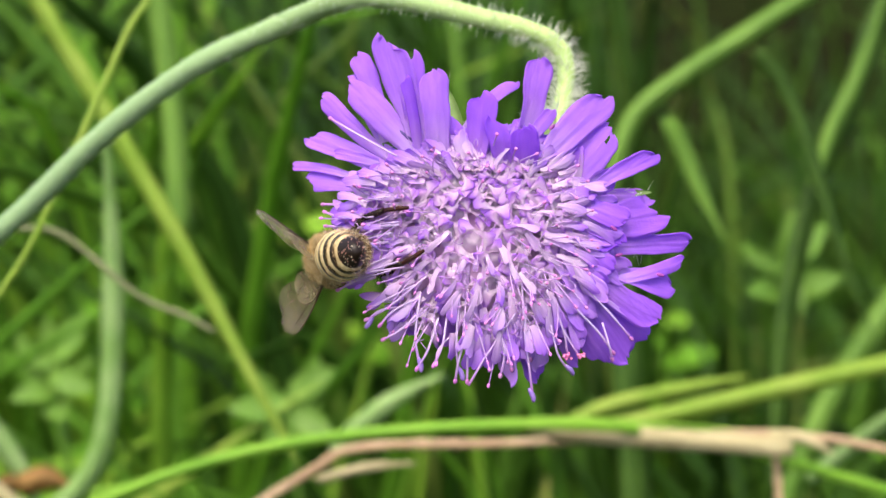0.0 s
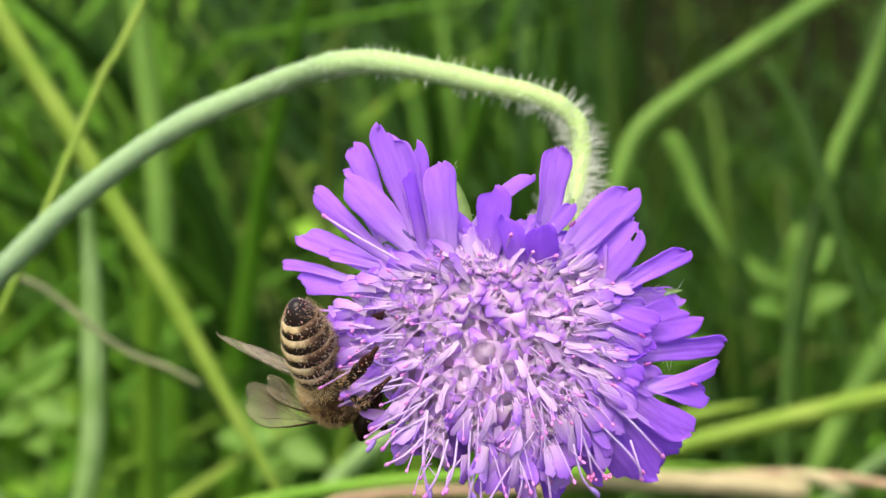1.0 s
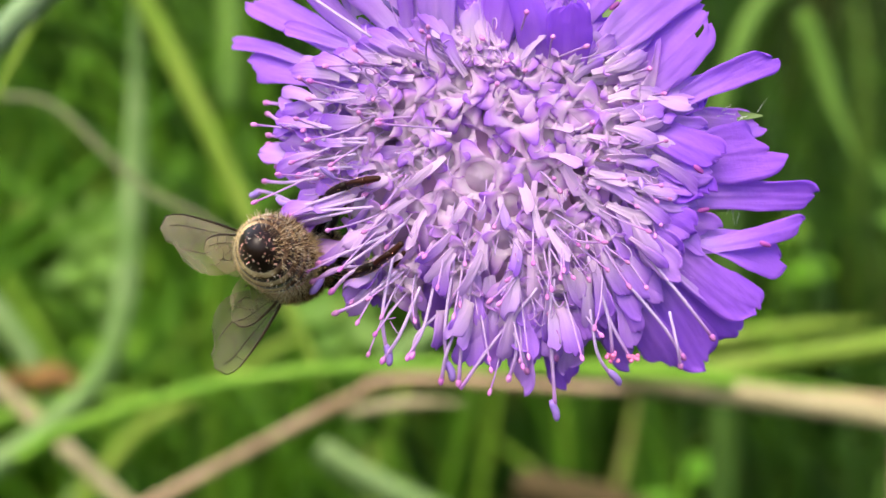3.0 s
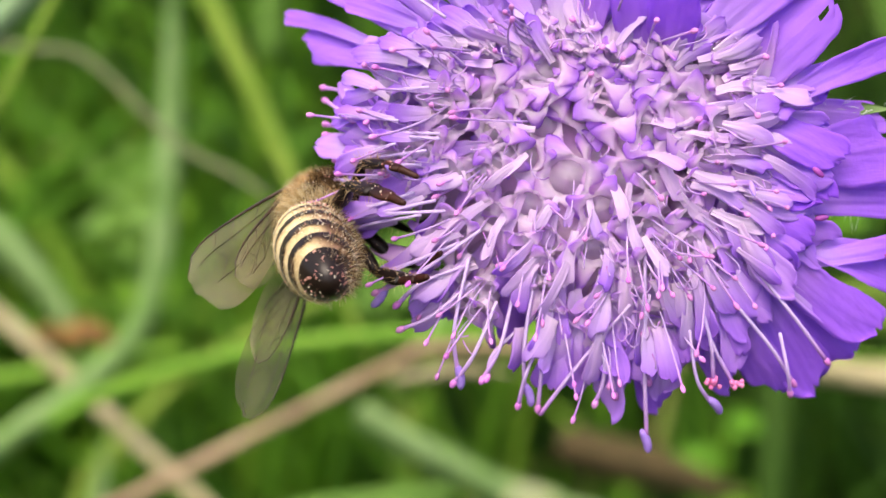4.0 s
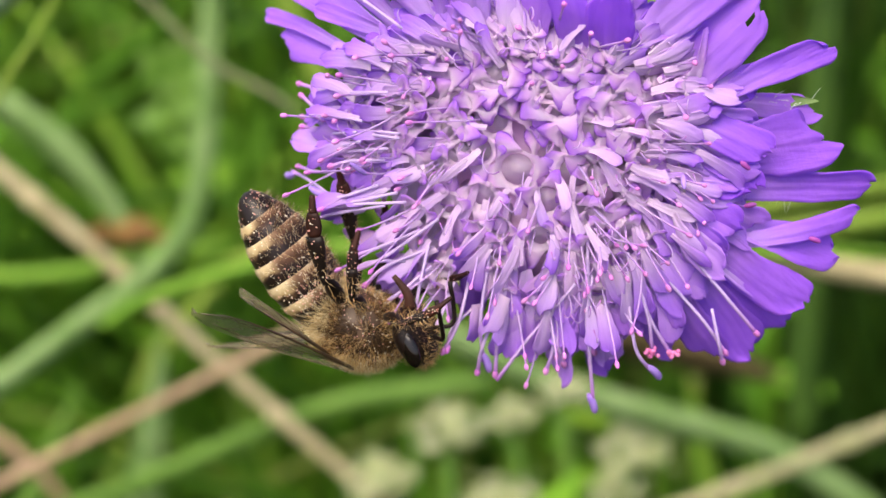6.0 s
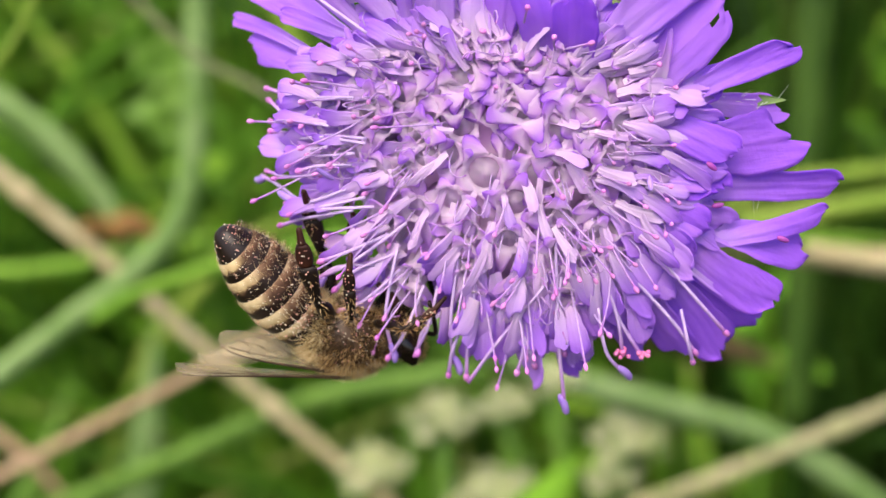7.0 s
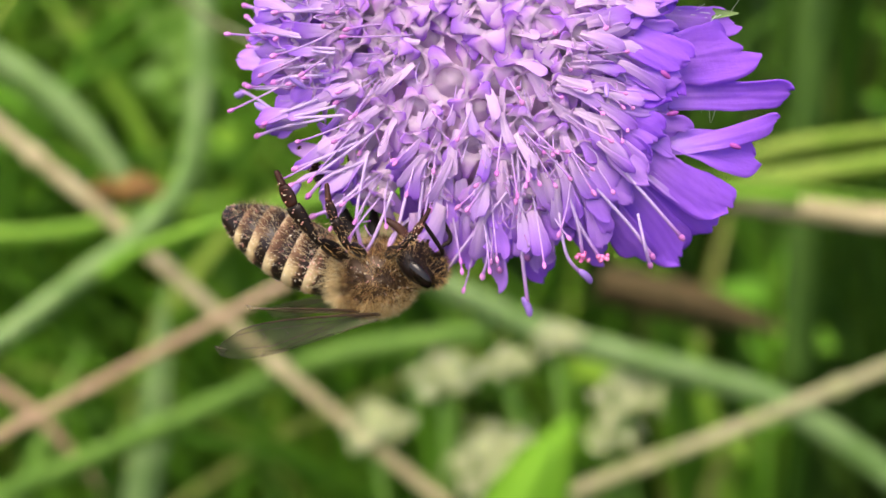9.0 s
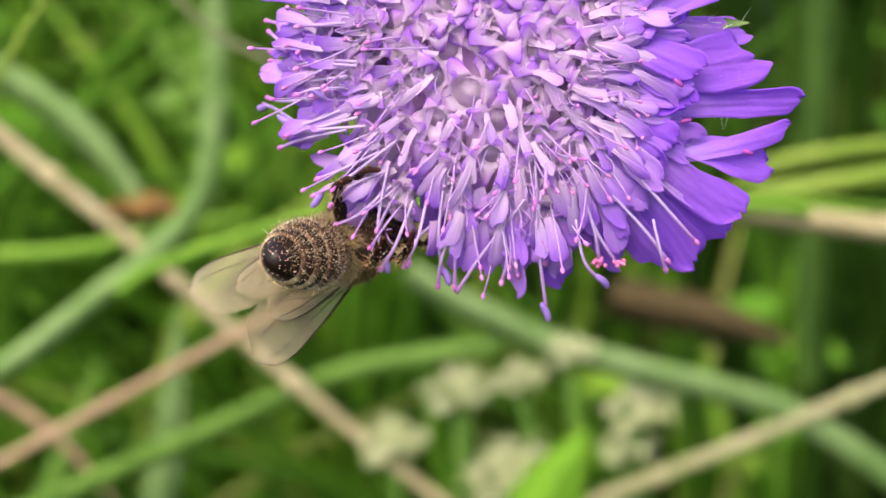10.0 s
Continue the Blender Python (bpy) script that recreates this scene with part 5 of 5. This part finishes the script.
def bee_abdomen():
    core = Build()
    ys = [i * 0.45 for i in range(15)]
    tube(core, [Vector((0, -y, -0.05 * y)) * MM for y in ys], [girth(y) * 0.86 * MM for y in ys], 16)
    ab = part("abdomen", core.mesh("abdomen", [brownchitin_mat]), bee, None, "black and cream banded abdomen")
    ab.location = Vector((0, -1.75, -0.15)) * MM
    for i, (y0, y1) in enumerate(SEGMENTS):
        b = Build()
        nu, ns_ = 7, 26
        verts, faces, al, un = [], [], [], []
        for k in range(nu + 1):
            u = k / nu
            y = y0 + (y1 - y0) * u
            g = girth(y) * (0.985 + 0.05 * u - (0.04 if k == nu else 0))
            for j in range(ns_):
                a = 2 * math.pi * j / ns_
                verts.append(Vector((g * math.cos(a), -y, g * 0.93 * math.sin(a) - 0.05 * y)) * MM)
                band = u if i < 5 else u * 0.40
                al.append(min(1.0, max(0.0, band * (1.0 - 0.04 * i) + 0.02)))
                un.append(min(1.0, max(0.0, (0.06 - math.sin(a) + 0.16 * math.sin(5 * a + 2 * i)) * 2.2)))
        for k in range(nu):
            for j in range(ns_):
                q = (j + 1) % ns_
                faces.append((k * ns_ + j, k * ns_ + q, (k + 1) * ns_ + q, (k + 1) * ns_ + j))
        if i == 5:
            verts.append(Vector((0, -y1 - 0.12, -0.05 * y1)) * MM)
            al.append(0.2), un.append(0)
            faces += [(nu * ns_ + j, nu * ns_ + (j + 1) % ns_, len(verts) - 1) for j in range(ns_)]
        b.add(verts, faces, 0, al, un)
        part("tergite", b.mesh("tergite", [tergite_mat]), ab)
    h = Build()
    r = random.Random(9)
    for k in range(7600):
        y = r.uniform(0, 5.6)
        if k % 3:
            y0, y1 = SEGMENTS[k % 5]
            y = y0 + (y1 - y0) * r.uniform(0.6, 1.0)
        a = r.uniform(0, 2 * math.pi)
        if math.sin(a) < 0.35 and k % 9:
            continue
        g = girth(y) * 1.02
        p = Vector((g * math.cos(a), -y, g * 0.93 * math.sin(a) - 0.05 * y)) * MM
        nor = Vector((math.cos(a), -0.1, math.sin(a)))
        ln = MM * r.uniform(0.2, 0.55) * (1.9 if y < 1.0 else 1.0)
        if math.sin(a) > 0.25:
            if k % 3 == 0:
                continue
            ln *= 0.5
            nor = nor * 0.35
        way = (nor * r.uniform(0.4, 1.2) + Vector((r.gauss(0, 0.3), -0.8, r.gauss(0, 0.3)))).normalized()
        side = way.cross(nor).normalized() * ln * 0.026
        h.add([p - side, p + side, p + way * ln], [(0, 1, 2)], 0)
    for k in range(1800):
        y, a = r.uniform(0.2, 6.2), radians(r.gauss(-90, 32))
        g = girth(y) * 1.02
        p = Vector((g * math.cos(a), -y, g * 0.93 * math.sin(a) - 0.05 * y)) * MM
        nor = Vector((math.cos(a), -0.1, math.sin(a)))
        ln = MM * r.uniform(0.15, 0.48)
        way = (nor * 1.2 + Vector((r.gauss(0, 0.35), -0.6 + r.gauss(0, 0.3), r.gauss(0, 0.35)))).normalized()
        side = way.cross(nor + Vector((0.1, 0.3, 0.2))).normalized() * ln * 0.03
        h.add([p - side, p + side, p + way * ln], [(0, 1, 2)], 0 if k % 3 == 0 else 1)
    tagged(part("abdomen_fur", h.mesh("abdomen_fur", [palefur_mat, darkfur_mat]), ab, None, "short pale hairs"), kind="stuff")
    pl = Build()
    for k in range(900):
        y, a = r.uniform(0.4, 5.9), r.uniform(0, 2 * math.pi)
        if (math.sin(a) > 0.35 or y > 5.4) and r.random() < 0.9:
            continue
        g, z = girth(y) * 1.03, r.uniform(0.016, 0.040) * MM
        ellipsoid(pl, Vector((g * math.cos(a), -y, g * 0.93 * math.sin(a) - 0.05 * y)) * MM, z, z, z, None, 3, 5, 0 if r.random() < 0.75 else 1)
    for k in range(130):
        y, a = 1.3 + r.gauss(0, 0.35), radians(-28 + r.gauss(0, 14))
        a = a if k % 2 else math.pi - a
        g, z = girth(max(0.1, y)) * 1.05, r.uniform(0.02, 0.045) * MM
        ellipsoid(pl, Vector((g * math.cos(a), -y, g * 0.93 * math.sin(a) - 0.05 * y)) * MM, z, z, z, None, 3, 5, 1 if r.random() < 0.7 else 0)
    for k in range(70):
        y, a = r.uniform(5.5, 6.65), r.uniform(0, 2 * math.pi)
        g, z = girth(y) * 1.02, r.uniform(0.02, 0.048) * MM
        ellipsoid(pl, Vector((g * math.cos(a), -y, g * 0.93 * math.sin(a) - 0.05 * y)) * MM, z, z, z, None, 3, 5, k % 4 and 1)
    tagged(part("pollen", pl.mesh("pollen", [cream_mat, grain_mat]), ab, None, "scattered pale and pink pollen grains"), kind="stuff")
    return ab


def wing_mesh(name, length, width, seed, shape):
    """A thin membrane along local X with its trailing edge towards -Y, and raised veins."""
    b = Build()
    nu, nv = 14, 5
    grid = []
    for i in range(nu + 1):
        u = i / nu
        peak = 0.74 if shape == 0 else 0.58
        full = (0.14 if shape == 0 else 0.25) + (0.86 if shape == 0 else 0.75) * math.sin(math.pi * 0.5 * min(1, u / peak)) ** 1.15
        end = math.sqrt(max(0.0, 1 - max(0.0, (u - peak) / (1.004 - peak)) ** 2.0))
        mid = 0.08 * math.sin(u * 2.6) - 0.5 * full
        for k in range(nv + 1):
            v = k / nv
            y = mid + (0.5 - v) * full * (end if v > 0.45 else end ** 0.55)
            grid.append(Vector((u * length, width * y, 0.02 * length * math.sin(9 * v + 2 * u + seed) * v + 0.05 * length * u * u * (0.4 - v))) * MM)
    faces = [(i * (nv + 1) + k, (i + 1) * (nv + 1) + k, (i + 1) * (nv + 1) + k + 1, i * (nv + 1) + k + 1) for i in range(nu) for k in range(nv)]
    b.add(grid, faces)
    row = lambda i, k: grid[min(nu, i) * (nv + 1) + k]
    v = Build()
    tube(v, [row(i, 0) for i in range(nu + 1)], [MM * (0.10 - 0.006 * i) for i in range(nu + 1)], 5)
    tube(v, [row(i, 0).lerp(row(i, 1), min(1.0, i / 4)) for i in range(0, nu)], [0.020 * MM] * nu, 4)
    tube(v, [row(i, 0).lerp(row(i, 3), min(1.0, i / 9)) for i in range(0, nu - 1)], [0.020 * MM] * (nu - 1), 4)
    tube(v, [row(i, 0).lerp(row(i, 4), min(1.0, i / 8)) for i in range(0, nu - 4)], [0.020 * MM] * (nu - 4), 4)
    for i in (5, 8, 10):
        tube(v, [row(i, 0), row(i + 1, 1), row(i, 2), row(i + 1, 3)], [0.016 * MM] * 4, 4)
    return b.mesh(name, [wing_mat]), v.mesh("vein", [vein_mat])


def mirrored(me):
    c = me.copy()
    c.transform(Matrix.Diagonal((-1, 1, 1, 1)))
    c.flip_normals()
    return c


def bee_wings():
    made = {}
    fore, hind = wing_mesh("forewing", 8.4, 3.1, 1, 0), wing_mesh("hindwing", 5.8, 2.2, 2, 1)
    for s, key in ((1, "r"), (-1, "l")):
        for nm, (mem, ve) in (("forewing", fore), ("hindwing", hind)):
            w = part(nm, mem if s > 0 else mirrored(mem), bee, None, "clear brownish veined wing")
            part("vein", ve if s > 0 else mirrored(ve), w)
            made[nm[0] + key] = w
    return made


def limb(b, pts, wide, thin, slot=0):
    """A flattened limb: a width and a thickness in millimetres at each point."""
    n, sides = len(pts), 10
    verts, faces = [], []
    for i, p in enumerate(pts):
        tan = (pts[min(i + 1, n - 1)] - pts[max(i - 1, 0)]).normalized()
        side = tan.cross(Vector((1.0, 0.1, 0.05))).normalized()
        up = side.cross(tan)
        for k in range(sides):
            w = 2 * math.pi * k / sides
            verts.append(p + (side * math.cos(w) * wide[i] + up * math.sin(w) * thin[i]) * MM)
    for i in range(n - 1):
        for k in range(sides):
            j = (k + 1) % sides
            faces.append((i * sides + k, i * sides + j, (i + 1) * sides + j, (i + 1) * sides + k))
    faces += [tuple(reversed(range(sides))), tuple(range((n - 1) * sides, n * sides))]
    b.add(verts, faces, slot)


def bee_legs():
    # hip, knee, ankle, heel, foot in millimetres on the right side; thickness; breadth of shin and heel
    for hip, knee, ankle, heel, foot, fat, shin, comb in (
            ((0.7, 1.2, -1.5), (2.0, 2.3, -2.4), (1.8, 3.1, -3.1), (1.6, 3.5, -3.6), (1.3, 3.9, -4.2), 0.24, 1.0, 0.9),
            ((0.8, 0.0, -1.6), (2.3, -0.2, -2.8), (2.3, -0.6, -4.2), (2.1, -0.8, -5.0), (1.7, -0.9, -5.8), 0.29, 1.0, 1.0),
            ((0.8, -1.0, -1.4), (2.0, -1.8, -3.0), (2.0, -2.7, -4.8), (1.8, -3.1, -5.8), (1.6, -3.4, -6.5), 0.34, 1.35, 1.2)):
        for s in (1, -1):
            hp, kn, an, he, ft = (Vector((s * p[0], p[1], p[2])) * MM for p in (hip, knee, ankle, heel, foot))
            r = random.Random(int(fat * 100) + s)
            b = Build()
            limb(b, spline([hp, hp.lerp(kn, 0.5) - Vector((0, 0, 0.12 * MM)), kn], 4), [fat * k for k in (0.8, 1.0, 1.15, 1.2, 1.15, 1.05, 0.9, 0.75, 0.55)], [fat * k for k in (0.7, 0.8, 0.9, 0.95, 0.95, 0.9, 0.8, 0.7, 0.5)])
            leg = part("leg", b.mesh("femur", [chitin_mat]), bee, None, "dark jointed leg")
            t = Build()
            limb(t, spline([kn, kn.lerp(an, 0.5), an], 4), [fat * (0.62 + (shin - 0.62) * k) for k in (0.0, 0.1, 0.26, 0.44, 0.62, 0.80, 0.94, 1.0, 0.9)], [fat * k for k in (0.6, 0.7, 0.75, 0.75, 0.75, 0.75, 0.72, 0.66, 0.5)])
            part("tibia", t.mesh("tibia", [chitin_mat]), leg, None, "shiny dark shin")
            q = Build()
            limb(q, spline([an, an.lerp(he, 0.5), he], 4), [fat * comb * k for k in (0.72, 0.86, 0.95, 1.0, 1.0, 0.97, 0.90, 0.80, 0.62)], [fat * 0.5] * 9)
            part("basitarsus", q.mesh("basitarsus", [footchitin_mat]), leg, None, "broad reddish-brown comb joint")
            f = Build()
            pts = spline([he, he.lerp(ft, 0.5), ft], 5)
            tube(f, pts, [MM * fat * k for k in (0.62, 0.52, 0.58, 0.48, 0.54, 0.44, 0.50, 0.42, 0.46, 0.38, 0.28)], 7)
            part("tarsus", f.mesh("tarsus", [footchitin_mat]), leg, None, "thin reddish-brown foot")
            h = Build()
            for k in range(110):
                u = r.random()
                p = kn.lerp(an, u) if k % 3 else hp.lerp(kn, 0.3 + 0.7 * u)
                d = Vector((r.gauss(0, 1), r.gauss(0, 1.4), r.gauss(0, 0.7))).normalized()
                sd = d.cross(Vector((0.3, 0.5, 0.8))).normalized() * 0.013 * MM
                st_ = p + d * fat * 0.7 * MM
                h.add([st_ - sd, st_ + sd, st_ + d * r.uniform(0.3, 0.62) * MM], [(0, 1, 2)])
            tagged(part("leg_hair", h.mesh("leg_hair", [fur_mat]), leg, None, "pale bristles"), kind="stuff")
            pl = Build()
            for k in range(60):
                u = r.random()
                p = kn.lerp(an, u) if k % 2 else an.lerp(he, u)
                d = Vector((r.gauss(0, 1), r.gauss(0, 1), r.gauss(0, 1))).normalized()
                z = r.uniform(0.02, 0.045) * MM
                ellipsoid(pl, p + d * fat * 0.8 * MM, z, z, z, None, 3, 5, k % 3 % 2)
            tagged(part("leg_pollen", pl.mesh("leg_pollen", [grain_mat, cream_mat]), leg, None, "pink and pale pollen grains"), kind="stuff")


bee_thorax()
bee_head()
abdomen = bee_abdomen()
wings = bee_wings()
bee_legs()

# the sharpness lies on the flower's face
sharp = new("focus_mark")
sharp.location = (0.0024, 0.0730, 0.4755)
cam.data.dof.use_dof = True
cam.data.dof.focus_object = sharp
cam.data.dof.aperture_fstop = 36.0

# seconds; the bee's place and turn; bend of the abdomen, sweep and rise of the right and of the left wings, their turn
BEE = [
    (0, -0.00943, 0.07624, 0.47302, -135.2, -66.67, 135.28, 14.9, 61.7, 14.5, 69.7, 18.6, 8, -14),
    (0.5, -0.00969, 0.0763, 0.47265, -141.06, -65.91, 135.64, 17, 61.6, 9.7, 72.8, 12.3, 8, -14),
    (0.8, -0.00847, 0.07692, 0.47269, -123.91, -24.25, 83.35, 58.1, 61.1, 25.8, 50.3, -7.6, -3.9, -7.9),
    (1, -0.00929, 0.0763, 0.47134, -117.6, -22.63, 75.32, 21.5, 56.9, 43.5, 46.7, -8.6, 10.1, -15.3),
    (1.5, -0.00956, 0.07572, 0.47078, -133.72, -10.94, 65.06, 50.5, 79.2, 23.0, 28.8, -21.8, 0.8, -1.2),
    (2, -0.00889, 0.07468, 0.47006, -129.33, -13.64, 64.05, 38.1, 86.8, 27.1, 34.9, -25.7, 0.0, -2.7),
    (2.5, -0.00871, 0.07466, 0.46854, -131.11, -19.53, 77.9, 38.0, 75.8, 18.6, 41.0, -19.1, 4.7, -7.5),
    (2.7, -0.00841, 0.07508, 0.46876, -128.37, -49.19, 111.81, 8.8, 75, 12.5, 65, 5, 0, 0),
    (3.8, -0.00918, 0.07558, 0.47087, -173.18, -64.71, 155.7, 22, 87.5, 2.5, 55, 10, 0, 0),
    (4, -0.00959, 0.07559, 0.47155, 163.51, -73.5, 171.98, 37.3, 87.5, 0, 45, 10, 0, -5),
    (4.5, -0.00954, 0.07627, 0.47095, 172.99, -71.84, 168.42, 15.4, 85, 7.5, 65, 5, 0, 0),
    (4.8, -0.00763, 0.07594, 0.46756, -143.98, -22.5, 127.3, 20, 57.5, 5, 85, 15, -12, 0),
    (5, -0.00864, 0.07588, 0.46615, -135.81, -15.11, 93.62, 40.6, 60.9, 18.2, 62.5, -6.7, -1.7, -7.9),
    (5.2, -0.00917, 0.07427, 0.46605, -155.24, -10.0, 88.72, 58.1, 74.3, 3.7, 63.2, -19.1, -3.8, -7.4),
    (5.5, -0.00722, 0.07342, 0.46776, -161.43, -5.84, 89.77, 36.9, 72.4, 6.1, 57.6, -11.2, 3.3, -10.4),
    (6, -0.00637, 0.07116, 0.46686, -163.68, 5.04, 77.57, 35.8, 89.3, 26.3, 46.5, -26.9, 14.8, -48.5),
    (6.2, -0.0062, 0.07156, 0.46688, -168.22, 0.68, 86.61, 42.5, 73.7, 15.7, 45.9, -17.7, 2.2, -39.2),
    (7.3, -0.0058, 0.07219, 0.46572, -158.22, -4.73, 95.06, 31.2, 62.1, 33.3, 63.5, -10.4, -5.2, -36.0),
    (7.5, -0.00586, 0.07219, 0.46581, -151.32, -1.0, 88.55, 21.2, 66.6, 27.2, 60.4, -7.9, -1.1, -39.4),
    (7.7, -0.00635, 0.07092, 0.46556, -166.93, 7.76, 75.66, 49.9, 73.4, 22.9, 65.1, -24.6, 15.7, -58.0),
    (8, -0.00417, 0.07095, 0.46511, -175.44, 6.77, 70.18, 36.1, 81.1, 26.4, 30.1, -23.3, 31.9, -56.9),
    (8.5, -0.00292, 0.07079, 0.46491, 177.09, -0.01, 85.41, 42.9, 75.1, 25.5, 45.1, -25.2, 17.7, -53.1),
    (9, -0.00285, 0.07116, 0.4643, 173.35, 6.16, 81.16, 29.7, 69.5, 21.2, 39.4, -17.6, 23.4, -58.6),
    (9.2, -0.00571, 0.07186, 0.46415, -174.15, 13.15, 66.51, 33.4, 81.4, 7.6, 22.8, -27.5, 30.5, -53.2),
    (9.5, -0.00603, 0.07286, 0.46618, -168.28, -52.32, 137.37, 41, 77.5, -10, 70, -15, 0, 0),
    (9.7, -0.00613, 0.07341, 0.46626, -157.28, -49.8, 128.88, 35.8, 82.5, 2.5, 70, -7.5, 0, 0),
    (10, -0.00554, 0.07355, 0.46554, -169.45, -45.79, 134.74, 26.6, 82.5, 20, 70, 0, 0, 0),
]


def motions():
    walk(bee, [(row[0], pose(*row[1:7])) for row in BEE])
    walk(abdomen, [(row[0], pose(0, -1.75 * MM, -0.15 * MM, row[7], 0, 0)) for row in BEE])
    for s, key in ((1, "r"), (-1, "l")):
        for nm, place, more, drop in (("f", (1.5, 0.6, 1.3), 0.0, 0.0), ("h", (1.5, -0.2, 1.15), 10.0, -4.0)):
            rows = []
            for row in BEE:
                sweep, rise = (row[8], row[9]) if s > 0 else (row[10], row[11])
                sweep, rise = sweep + more, rise + drop
                # while it hangs sideways the near forewing is turned on edge, and the hindwing is not
                turn = row[12] if s > 0 else row[13]
                if 5.9 < row[0] < 9.3 and s < 0 and nm == "h":
                    turn += 31
                m = pose(0, 0, 0, 0, 0, -s * sweep) @ pose(0, 0, 0, 0, -s * rise, 0) @ pose(0, 0, 0, turn, 0, 0)
                m.translation = Vector((s * place[0], place[1], place[2])) * MM
                rows.append((row[0], m))
            walk(wings[nm + key], rows)


motions()
